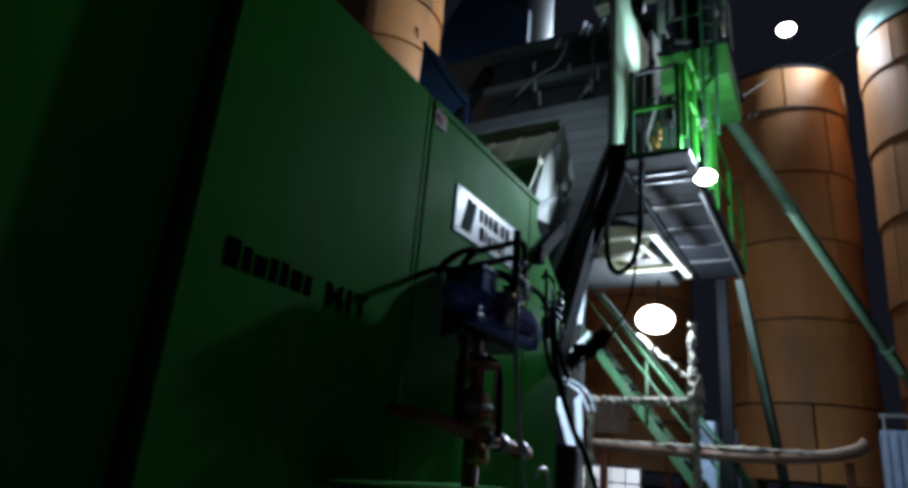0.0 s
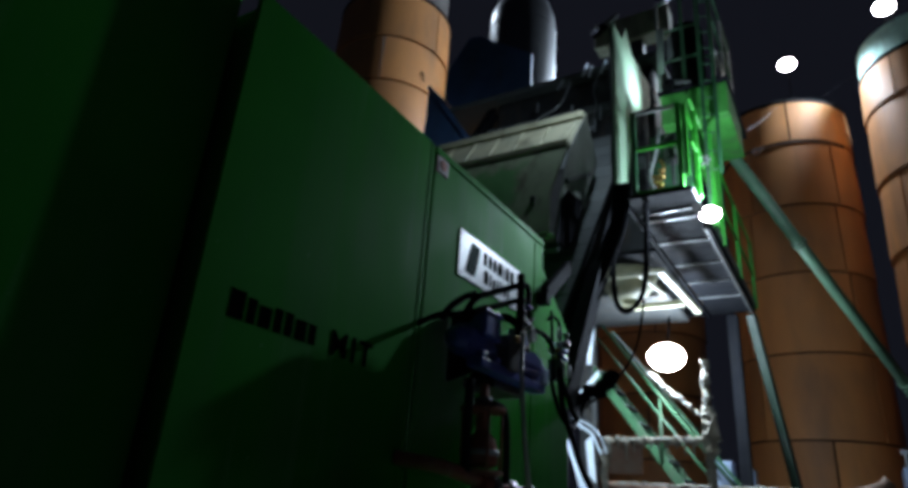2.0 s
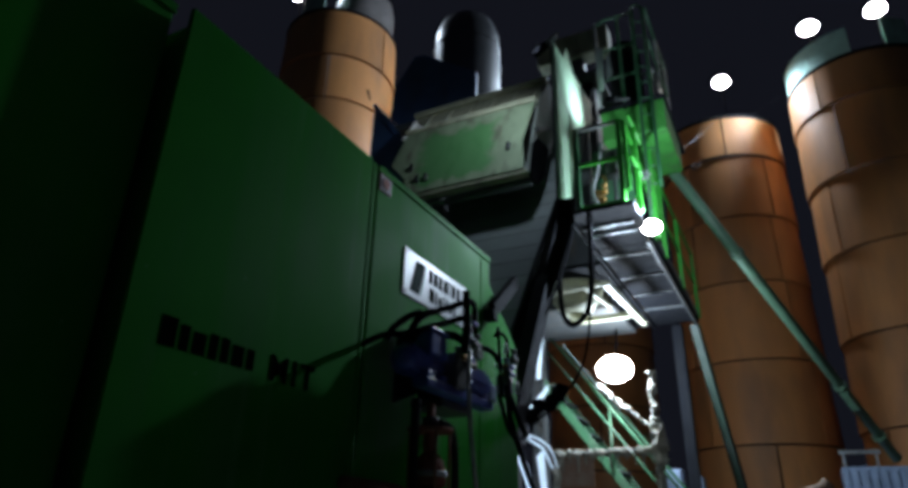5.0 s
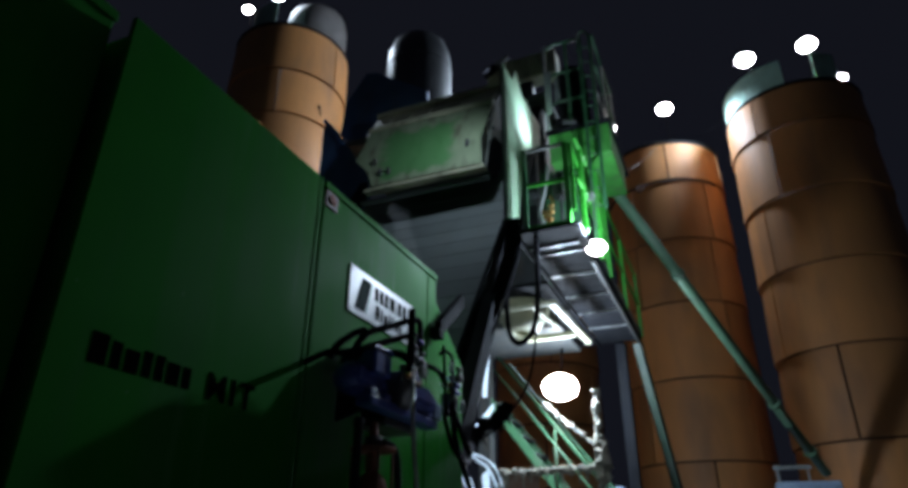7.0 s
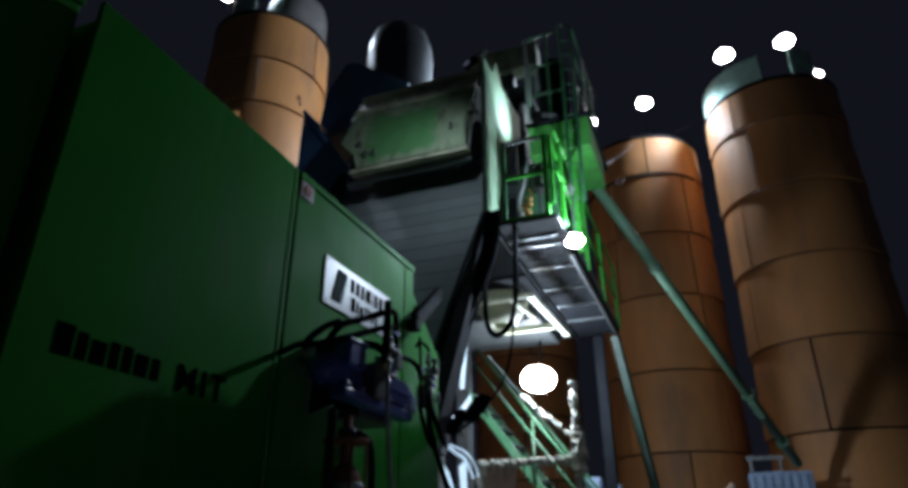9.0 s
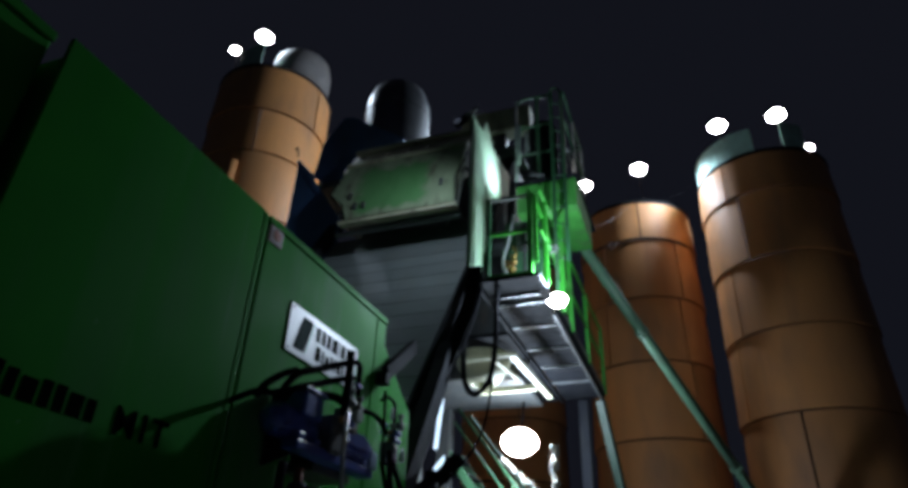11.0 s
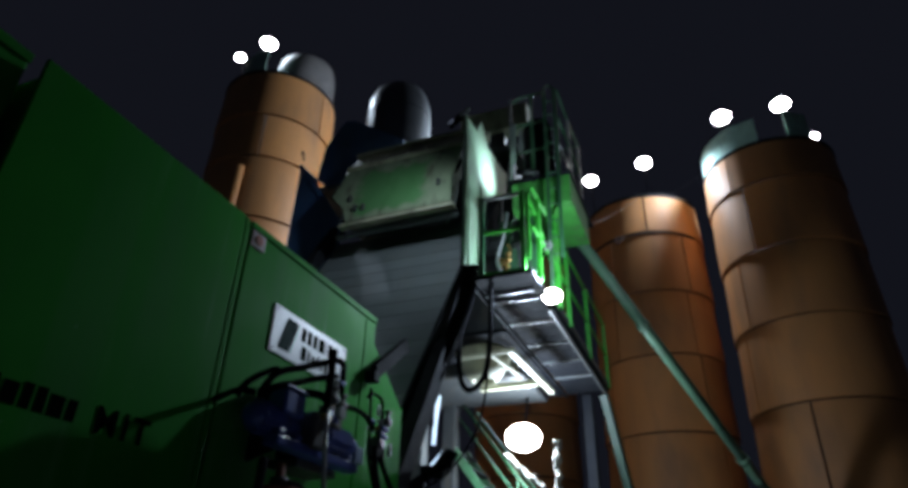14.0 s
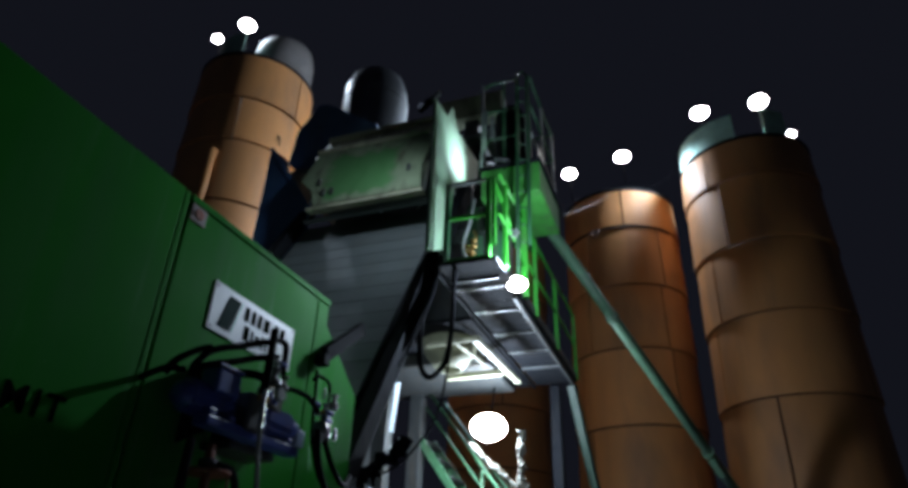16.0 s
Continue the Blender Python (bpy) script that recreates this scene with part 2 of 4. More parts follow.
def add_tube(bm, pts, r, sides=12, cap=True):
    """A tube swept along points; r may be a list."""
    pts = [Vector(p) for p in pts]
    rs = r if isinstance(r, (list, tuple)) else [r] * len(pts)
    rings, side = [], None
    for i, p in enumerate(pts):
        d = (pts[min(i + 1, len(pts) - 1)] - pts[max(i - 1, 0)]).normalized()
        if side is None:
            side = d.orthogonal().normalized()
        side = (side - d * side.dot(d)).normalized()
        up = d.cross(side)
        rings.append([bm.verts.new(p + rs[i] * (math.cos(a) * side + math.sin(a) * up)) for a in [2 * math.pi * k / sides for k in range(sides)]])
    for a, b in zip(rings, rings[1:]):
        for k in range(sides):
            f = bm.faces.new((a[k], a[(k + 1) % sides], b[(k + 1) % sides], b[k]))
            f.smooth = sides > 6
    if cap:
        bm.faces.new(rings[0][::-1])
        bm.faces.new(rings[-1])
    return bm


def tube(pts, r, sides=12):
    return add_tube(bmesh.new(), pts, r, sides)


def smooth_path(pts, steps=6):
    """Catmull-Rom points through pts."""
    p = [Vector(pts[0])] + [Vector(q) for q in pts] + [Vector(pts[-1])]
    out = []
    for i in range(1, len(p) - 2):
        for k in range(steps):
            t = k / steps
            a, b, c, d = p[i - 1], p[i], p[i + 1], p[i + 2]
            out.append(0.5 * ((2 * b) + (c - a) * t + (2 * a - 5 * b + 4 * c - d) * t * t + (3 * b - a - 3 * c + d) * t ** 3))
    return out + [p[-2]]


def beam(a, b, w, h, bevel=0.006):
    """A bar of w x h from a to b, its h side as upright as can be."""
    a, b = Vector(a), Vector(b)
    d = (b - a).normalized()
    ref = Vector((0, 0, 1)) if abs(d.z) < 0.95 else Vector((0, 1, 0))
    s = d.cross(ref).normalized()
    u = s.cross(d)
    m = Matrix((s, d, u)).transposed().to_4x4()
    m.translation = (a + b) / 2
    k = (b - a).length / 2
    return box((-w / 2, -k, -h / 2), (w / 2, k, h / 2), bevel, m)


def plate(pts, thick):
    """A flat plate: a polygon with thickness along its normal."""
    bm = bmesh.new()
    pts = [Vector(p) for p in pts]
    nrm = Vector((0, 0, 0))
    for i in range(len(pts)):
        nrm += pts[i].cross(pts[(i + 1) % len(pts)])
    nrm.normalize()
    lo = [bm.verts.new(p - nrm * thick / 2) for p in pts]
    hi = [bm.verts.new(p + nrm * thick / 2) for p in pts]
    bm.faces.new(lo[::-1])
    bm.faces.new(hi)
    for i in range(len(pts)):
        j = (i + 1) % len(pts)
        bm.faces.new((lo[i], lo[j], hi[j], hi[i]))
    return bm


def lathe(profile, place=(0, 0, 0), sides=48, axis=None):
    """A turned shape from (radius, height) pairs round z or round the given rotation."""
    bm = bmesh.new()
    m = Matrix.Translation(place) @ (axis or Matrix.Identity(4))
    rings = [[bm.verts.new(m @ Vector((r * math.cos(2 * math.pi * k / sides), r * math.sin(2 * math.pi * k / sides), z))) for k in range(sides)] for r, z in profile]
    for a, b in zip(rings, rings[1:]):
        for k in range(sides):
            f = bm.faces.new((a[k], a[(k + 1) % sides], b[(k + 1) % sides], b[k]))
            f.smooth = True
    bm.faces.new(rings[0][::-1])
    bm.faces.new(rings[-1])
    return bm


def curved_plate(c, r, a0, a1, z0, z1, thick=0.03, flare=0.0):
    """A rolled steel plate of a silo shell; angles in degrees from -y towards +x."""
    bm = bmesh.new()
    k = max(3, int(abs(a1 - a0) / 6))
    cols = []
    for i in range(k + 1):
        a = radians(a0 + (a1 - a0) * i / k)
        col = []
        for rr, z in ((r + flare, z0), (r, z1), (r - thick, z1), (r - thick, z0)):
            col.append(bm.verts.new((c[0] + rr * math.sin(a), c[1] - rr * math.cos(a), z)))
        cols.append(col)
    for p, q in zip(cols, cols[1:]):
        for j in range(4):
            f = bm.faces.new((p[j], q[j], q[(j + 1) % 4], p[(j + 1) % 4]))
            f.smooth = j in (0, 2)
    bm.faces.new(cols[0])
    bm.faces.new(cols[-1][::-1])
    bmesh.ops.recalc_face_normals(bm, faces=bm.faces)
    for f in bm.faces:
        for e in f.edges:
            e.smooth = len(e.link_faces) < 2 or (e.link_faces[0].smooth and e.link_faces[1].smooth)
    return bm


# ---- ground ----
ground = part("ground", box((-400, -400, -0.3), (400, 400, 0.0)), GROUND)
tagged(ground, "dark cement-dusted grit of the plant yard", "ground", kind="structure")


# ---- green machine housing ----
WALL_X = -2.42
housing = thing("machine_housing", "tall green painted steel machine housing with a white maker's sign", "machine housing")
part("back_shell", box((-4.85, 1.5, 0.3), (WALL_X - 0.03, 4.95, 3.95), 0.01), GREEN, housing)
part("side_panel", box((WALL_X - 0.03, 1.45, 0.3), (WALL_X, 3.045, 3.99), 0.008), GREEN, housing)
part("side_panel", box((WALL_X - 0.03, 3.122, 0.3), (WALL_X - 0.004, 4.81, 3.93), 0.008), GREEN, housing)
part("side_panel", box((WALL_X - 0.03, 4.822, 0.3), (WALL_X - 0.004, 5.0, 3.93), 0.008), GREEN, housing)
part("seam_post", box((WALL_X - 0.03, 3.047, 0.3), (WALL_X + 0.002, 3.096, 3.985), 0.012), GREEN, housing)
part("top_flange", box((WALL_X - 0.10, 3.115, 3.933), (WALL_X + 0.008, 5.0, 3.985), 0.006), GREEN, housing)
lug = part("lug_plate", box((WALL_X - 0.004, 3.13, 3.80), (WALL_X + 0.008, 3.28, 3.925), 0.004), LUG_PINK, housing, "small faded pink plate")
part("lug_ring", lathe([(0.034, 0.0), (0.042, 0.004), (0.034, 0.008), (0.026, 0.004)], (WALL_X + 0.008, 3.205, 3.865), 20, Matrix.Rotation(math.pi / 2, 4, "Y")), RUST, lug)
part("rear_section", plate([(WALL_X - 0.06, 5.0, 0.3), (WALL_X - 0.06, 5.78, 0.3), (WALL_X - 0.06, 5.72, 3.3), (WALL_X - 0.06, 5.0, 3.82)], 0.03), GREEN, housing)
# Black instead of dark green, so shade from the hoses sits in the colour.
arm = part("prop_arm", beam((WALL_X + 0.06, 4.93, 3.44), (WALL_X - 0.04, 5.72, 3.99), 0.06, 0.13), BLACK, housing, "steel prop arm coloured black for the shade over it")
part("arm_lug", box((WALL_X - 0.004, 4.87, 3.34), (WALL_X + 0.10, 4.97, 3.44), 0.01), PLANK, arm)
for yy in (1.7, 3.2, 4.7):
    part("foot", box((-4.7, yy - 0.12, 0.0), (-2.5, yy + 0.12, 0.3), 0.01), STEEL, housing)
neighbour = thing("adjoining_housing", "unlit green steel housing set back beside the machine", "machine housing")
part("body", box((-4.9, -5.0, 0.3), (-2.54, 1.43, 4.01), 0.015), GREEN, neighbour)
part("top_rail", box((-2.54, -5.0, 3.97), (-2.52, 1.43, 4.03), 0.006), GREEN, neighbour)
for yy in (-4.5, -1.8, 1.0):
    part("foot", box((-4.7, yy - 0.12, 0.0), (-2.7, yy + 0.12, 0.3), 0.01), STEEL, neighbour)

# lettering painted on the housing: maker's name as plain bars, the type in letters
lettering = thing("wall_lettering", "black painted lettering on the green housing", "lettering")
yy = 1.64
for w, h in ((0.085, 0.13), (0.05, 0.115), (0.075, 0.1), (0.05, 0.115), (0.05, 0.115), (0.075, 0.1), (0.05, 0.1)):
    part("name_bar", box((WALL_X, yy, 2.325), (WALL_X + 0.0025, yy + w, 2.325 + h), 0.0), LETTER, lettering)
    yy += w + 0.021
font = bpy.data.curves.new("type_mark", "FONT")
font.body, font.size, font.extrude, font.offset = "M1T", 0.185, 0.002, 0.0035
font.space_character = 1.02
letters = new("type_mark", font)
letters.matrix_world = Matrix(((0, 0, 1, WALL_X + 0.003), (1, 0, 0, 2.325), (0, 1, 0, 2.315), (0, 0, 0, 1)))
bpy.context.view_layer.update()
type_mesh = bpy.data.meshes.new_from_object(letters)
bpy.data.objects.remove(letters)
type_mesh.materials.clear()
type_mesh.materials.append(LETTER)
type_mark = new("type_mark", type_mesh)
type_mark.matrix_world = Matrix(((0, 0, 1, WALL_X + 0.003), (1, 0, 0, 2.31), (0, 1, 0, 2.31), (0, 0, 0, 1)))
type_mark.parent = lettering

sign = thing("maker_sign", "white enamel sign with dark bars and a green emblem", "sign")
SX = WALL_X
board = part("board", box((SX, 3.51, 3.16), (SX + 0.007, 4.51, 3.51), 0.002), SIGN_WHITE, sign)
part("emblem", plate([(SX + 0.009, 3.60, 3.21), (SX + 0.009, 3.72, 3.21), (SX + 0.009, 3.80, 3.46), (SX + 0.009, 3.68, 3.46)], 0.005), SIGN_GREEN, board)
part("emblem", plate([(SX + 0.009, 3.735, 3.21), (SX + 0.009, 3.755, 3.21), (SX + 0.009, 3.835, 3.46), (SX + 0.009, 3.815, 3.46)], 0.005), TEAL, board)
yy = 3.87
for w in (0.075, 0.075, 0.075, 0.1, 0.03, 0.08, 0.08):
    part("name_bar", box((SX + 0.007, yy, 3.35), (SX + 0.010, yy + w - 0.026, 3.455)), LETTER, board)
    yy += w + 0.004
yy = 3.89
for w, h in ((0.07, 0.105), (0.035, 0.095), (0.055, 0.075), (0.035, 0.095), (0.035, 0.095), (0.055, 0.075), (0.035, 0.075)):
    part("name_bar", box((SX + 0.007, yy, 3.21), (SX + 0.010, yy + w - 0.012, 3.21 + h)), LETTER, board)
    yy += w + 0.018
for yy in (3.54, 4.48):
    for zz in (3.185, 3.485):
        part("screw", lathe([(0.009, 0), (0.007, 0.005)], (SX + 0.007, yy, zz), 8, Matrix.Rotation(math.pi / 2, 4, "Y")), STEEL, board)


# ---- hydraulic unit on the housing ----
unit = thing("hydraulic_unit", "blue electric motor and pump with black hoses on a bracket", "hydraulic unit")
AX = Matrix.Rotation(math.pi / 2, 4, "X")


def motor(place, r, length, name):
    prof = [(r * 0.25, -length / 2 - 0.06), (r * 0.8, -length / 2 - 0.05), (r * 0.92, -length / 2), (r, -length / 2 + 0.03), (r, length / 2 - 0.05), (r * 0.8, length / 2), (r * 0.35, length / 2 + 0.03)]
    body = part(name, lathe(prof, place, 28, AX), MOTOR_BLUE, unit)
    for k in range(14):
        a = 2 * math.pi * k / 14
        c = Vector(place)
        part("cooling_fin", beam(c + Vector((r * math.cos(a), -length * 0.38, r * math.sin(a))), c + Vector((r * math.cos(a), length * 0.38, r * math.sin(a))), 0.012, 0.035, 0.0), MOTOR_BLUE, body)
    return body


UX = -2.12
unit.location = (0, 0.08, 0.03)
motor((UX - 0.07, 3.29, 2.575), 0.085, 0.40, "motor")
motor((UX - 0.02, 3.94, 2.585), 0.09, 0.40, "pump_motor")
terminal = part("terminal_box", box((UX - 0.09, 3.26, 2.615), (UX + 0.05, 3.48, 2.775), 0.02), MOTOR_BLUE, unit)
part("box_lid", box((UX - 0.10, 3.25, 2.777), (UX + 0.06, 3.49, 2.793), 0.006), MOTOR_BLUE, terminal)
for yy in (3.25, 3.46):
    part("lid_screw", lathe([(0.01, 2.793), (0.008, 2.80)], (UX + 0.03, yy, 0), 8), GALV, terminal)
part("pump_block", box((UX - 0.08, 3.56, 2.46), (UX + 0.08, 3.72, 2.70), 0.02), STEEL, unit)
part("base_plate", box((UX - 0.07, 3.24, 2.415), (UX + 0.05, 4.22, 2.48), 0.012), MOTOR_BLUE, unit)
part("bracket", box((WALL_X, 3.62, 2.36), (UX - 0.06, 4.1, 2.414), 0.01), STEEL, unit)
# Plates added behind the unit so its cast shadow joins the wall.
for yy, zz in ((3.40, 2.84), (3.70, 2.84), (4.12, 2.74)):
    part("bracket_cheek", plate([(WALL_X, yy, 2.36), (UX - 0.10, yy, 2.42), (UX - 0.08, yy, zz - 0.22), (UX - 0.16, yy, zz), (WALL_X, yy, zz)], 0.012), PLANK, unit, "dark plate added to carry the unit shadow to the wall")
for yy in (3.28, 3.46, 3.82, 4.10):
    part("mount_foot", box((UX - 0.08, yy - 0.035, 2.481), (UX + 0.05, yy + 0.035, 2.52), 0.01), MOTOR_BLUE, unit)
part("junction_box", box((UX - 0.03, 4.15, 2.481), (UX + 0.06, 4.26, 2.60), 0.012), PALE_BLUE, unit, "small pale blue junction box")
part("gauge", lathe([(0.045, -0.015), (0.045, 0.015), (0.04, 0.02)], (UX + 0.12, 3.80, 2.74), 16, Matrix.Rotation(math.pi / 2, 4, "Y")), GALV, unit)
for k, (yy, zz) in enumerate(((3.80, 2.86), (3.86, 2.93), (3.92, 2.84), (3.84, 2.76), (4.50, 2.70), (4.57, 2.82), (4.62, 2.90), (4.55, 2.76))):
    xx = UX + 0.05 - 0.04 * (k % 2)
    part("valve", lathe([(0.022, -0.05), (0.034, -0.04), (0.034, 0.0), (0.018, 0.01), (0.018, 0.05), (0.028, 0.055), (0.028, 0.07)], (xx, yy, zz), 10), (STEEL, GALV, STEEL, BRASS)[k % 4], unit)
part("valve_bank", box((UX - 0.05, 3.76, 2.64), (UX + 0.05, 3.95, 2.80), 0.015), STEEL, unit)
part("valve_bank", box((UX - 0.05, 4.48, 2.60), (UX + 0.04, 4.64, 2.74), 0.015), STEEL, unit)
for pts, r in (
    ([(UX - 0.02, 3.10, 2.66), (UX, 3.10, 2.74), (UX + 0.02, 3.19, 2.85), (UX + 0.04, 3.40, 2.95), (UX + 0.05, 3.65, 3.065), (UX + 0.05, 3.79, 3.125), (UX + 0.05, 3.87, 3.12), (UX + 0.04, 3.90, 3.05), (UX + 0.04, 3.90, 2.92)], 0.023),
    ([(UX, 3.12, 2.68), (UX + 0.02, 3.16, 2.745), (UX + 0.04, 3.38, 2.84), (UX + 0.05, 3.62, 2.945), (UX + 0.05, 3.80, 3.01)], 0.022),
    ([(UX - 0.12, 3.00, 2.66), (UX - 0.08, 3.02, 2.74), (UX - 0.04, 3.12, 2.83), (UX - 0.02, 3.22, 2.885)], 0.022),
    ([(UX + 0.08, 3.68, 3.16), (UX + 0.085, 3.675, 2.95), (UX + 0.085, 3.665, 2.72)], 0.028),
    ([(UX, 3.90, 2.82), (UX + 0.02, 4.08, 2.86), (UX + 0.02, 4.30, 2.86), (UX, 4.48, 2.80)], 0.02),
    ([(UX + 0.04, 4.33, 3.08), (UX + 0.05, 4.33, 2.9), (UX + 0.05, 4.36, 2.62), (UX + 0.05, 4.42, 2.55)], 0.012),
    ([(UX, 4.36, 3.02), (UX, 4.42, 3.07), (UX, 4.56, 3.07), (UX, 4.61, 3.02), (UX, 4.62, 2.86)], 0.013),
    # These three wall stubs are added to start the shadow at the wall.
    ([(WALL_X, 3.02, 2.66), (UX - 0.26, 3.0, 2.66), (UX - 0.14, 3.02, 2.70), (UX - 0.05, 3.08, 2.70)], 0.02),
    ([(WALL_X, 3.66, 2.88), (UX - 0.2, 3.68, 2.88), (UX - 0.05, 3.74, 2.87), (UX, 3.80, 2.84)], 0.03),
    ([(WALL_X, 3.60, 2.72), (UX - 0.2, 3.60, 2.74), (UX - 0.05, 3.62, 2.66)], 0.03),
    ([(UX + 0.02, 4.58, 2.62), (UX + 0.05, 4.72, 2.42), (UX + 0.02, 4.95, 2.34), (UX - 0.1, 5.25, 2.46)], 0.022),
    ([(UX - 0.03, 4.50, 2.60), (UX, 4.62, 2.34), (UX, 4.90, 2.26), (UX - 0.1, 5.25, 2.36)], 0.018),
):
    part("hose", tube(smooth_path(pts, 6), r, 10), BLACK, unit)

random.seed(31)
for k in range(20):
    yy, zz = random.uniform(3.70, 3.95), random.uniform(2.64, 2.98)
    if k > 11:
        yy, zz = random.uniform(4.44, 4.66), random.uniform(2.62, 2.94)
    rr = random.uniform(0.012, 0.024)
    turn = Matrix.Rotation(random.choice((0, math.pi / 2)), 4, random.choice(("X", "Y")))
    part("fitting", lathe([(rr * 0.7, -0.04), (rr, -0.03), (rr, 0.01), (rr * 0.6, 0.02), (rr * 0.6, 0.05)], (UX + random.uniform(-0.03, 0.09), yy, zz), 8, turn), random.choice((STEEL, BLACK, GALV, MOTOR_BLUE)), unit)
part("hose_clip", box((UX + 0.06, 3.62, 2.66), (UX + 0.11, 3.72, 2.70), 0.006), BRASS, unit)

column = thing("filter_column", "rusty red pipe column with a filter bowl and valves below the motor", "pipework")
CX, CY = UX, 3.46
part("riser", tube([(CX, CY, 0.2), (CX, CY, 1.82)], 0.05, 14), RUST, column)
part("neck", tube([(CX, CY, 2.06), (CX, CY, 2.36)], 0.028, 12), RUST, column)
bowl = part("filter_bowl", lathe([(0.06, 1.86), (0.10, 1.875), (0.105, 1.90), (0.10, 1.96), (0.085, 2.02), (0.05, 2.06), (0.03, 2.075)], (CX, CY, 0), 24), RUST, column)
part("bowl_band", lathe([(0.106, 1.925), (0.114, 1.93), (0.114, 1.955), (0.104, 1.96)], (CX, CY, 0), 24), GALV, bowl)
for k in range(4):
    a = math.pi / 4 + k * math.pi / 2
    part("tie_rod", tube([(CX + 0.125 * math.cos(a), CY + 0.125 * math.sin(a), 1.82), (CX + 0.125 * math.cos(a), CY + 0.125 * math.sin(a), 2.20)], 0.010, 8), RUST, column)
for zz in (1.83, 2.20):
    part("flange", lathe([(0.14, zz - 0.015), (0.14, zz + 0.01), (0.05, zz + 0.02)], (CX, CY, 0), 20), RUST, column)
part("valve_bonnet", lathe([(0.03, 2.22), (0.055, 2.23), (0.055, 2.27), (0.03, 2.28)], (CX, CY, 0), 12), STEEL, column)
part("cross_pipe", tube(smooth_path([(WALL_X, 3.0, 1.86), (CX - 0.2, 3.02, 1.85), (CX - 0.06, 3.12, 1.83), (CX, 3.46, 1.78), (CX, 3.90, 1.75), (CX - 0.02, 4.34, 1.72)], 5), 0.042, 14), RUST, column)
for yy, zz in ((3.62, 1.762), (3.84, 1.752), (4.16, 1.735)):
    part("coupling", lathe([(0.055, -0.045), (0.064, -0.035), (0.064, 0.035), (0.055, 0.045)], (CX, yy, zz), 8, AX), STEEL, column)
part("arch_pipe", tube(smooth_path([(CX + 0.05, 3.48, 2.24), (CX + 0.06, 3.58, 2.235), (CX + 0.06, 3.65, 2.18), (CX + 0.06, 3.68, 2.05), (CX + 0.06, 3.69, 1.78)], 5), 0.024, 10), PLANK, column, "dark bent pipe")
part("side_pipe", tube(smooth_path([(CX, 3.28, 2.36), (CX, 3.27, 2.1), (CX, 3.28, 1.82)], 4), 0.026, 10), PLANK, column, "dark straight pipe")
part("bottom_valve", lathe([(0.03, 1.60), (0.07, 1.61), (0.075, 1.66), (0.05, 1.72), (0.03, 1.74)], (CX + 0.03, CY + 0.02, 0), 14), BRASS, column)
part("valve_lever", beam((CX + 0.08, CY - 0.02, 1.70), (CX + 0.10, CY + 0.20, 1.73), 0.02, 0.012), RUST, column)
part("drip_tray", box((-2.4, 2.4, 1.44), (-1.86, 3.95, 1.48), 0.01), GREEN, column)


def cable(name, pts, r, mat, label):
    return tagged(part(name, tube(smooth_path(pts, 8), r, 8), mat), label, "cable")


cable("hanging_cable", [(-1.965, 3.672, 2.74), (-1.97, 3.68, 2.62), (-1.99, 3.73, 2.40), (-2.0, 3.82, 2.05), (-2.0, 3.93, 1.70), (-1.95, 4.05, 1.0), (-1.9, 4.1, 0.02)], 0.016, GALV, "grey cable hanging down past the blue motor")
cable("hanging_cable", [(-2.0, 4.40, 2.66), (-2.03, 4.52, 2.44), (-2.04, 4.72, 2.22), (-2.04, 5.02, 1.94), (-2.02, 5.32, 1.72), (-2.0, 5.7, 1.2), (-2.0, 5.9, 0.02)], 0.024, BLACK, "black cable running down beside the pump")
cable("hanging_cable", [(-1.9, 3.92, 1.56), (-1.9, 4.04, 1.62), (-1.9, 4.16, 1.56), (-1.91, 4.22, 1.2), (-1.9, 4.22, 0.02)], 0.014, GALV, "pale cable looped low by the pipework")


# ---- skip hoist: rails, cladding ----
W = Vector((0, 0.517, 0.856))


def on_rail(x, y, z, s):
    return Vector((x, y, z)) + W * s


hoist = thing("skip_hoist_track", "inclined dark steel hoist track with grey cladding boards", "hoist track")
for xx in (-2.55, -5.75):
    part("rail", beam(on_rail(xx, 7.45, 5.3, -5.2), on_rail(xx, 7.45, 5.3, 4.6), 0.16, 0.22), PLANK, hoist)
for k in range(22):
    s = -4.6 + k * 0.335
    a, b = on_rail(-5.66, 7.62, 5.3, s), on_rail(-2.64, 7.62, 5.3, s)
    m = Matrix.Translation((a + b) / 2) @ Matrix.Rotation(math.atan2(W.z, W.y), 4, "X")
    part("cladding_board", box((-1.5, -0.163, -0.02), (1.5, 0.163, 0.02), 0.006, m), GREY, hoist)
part("leg", beam((-2.38, 7.15, 5.6), (-3.72, 5.62, 0.0), 0.11, 0.11), PLANK, hoist)
part("leg", beam((-5.7, 7.15, 5.6), (-5.7, 5.9, 0.0), 0.26, 0.22), STEEL, hoist)


# ---- skip bucket (rises on the track) ----
bucket = thing("skip_bucket", "weathered cream and green steel skip bucket on an inclined hoist", "skip bucket")
BL, BR = -5.50, -2.98


def bucket_panel(name, pts, mat, thick=0.03, label=""):
    return part(name, plate(pts, thick), mat, bucket, label)


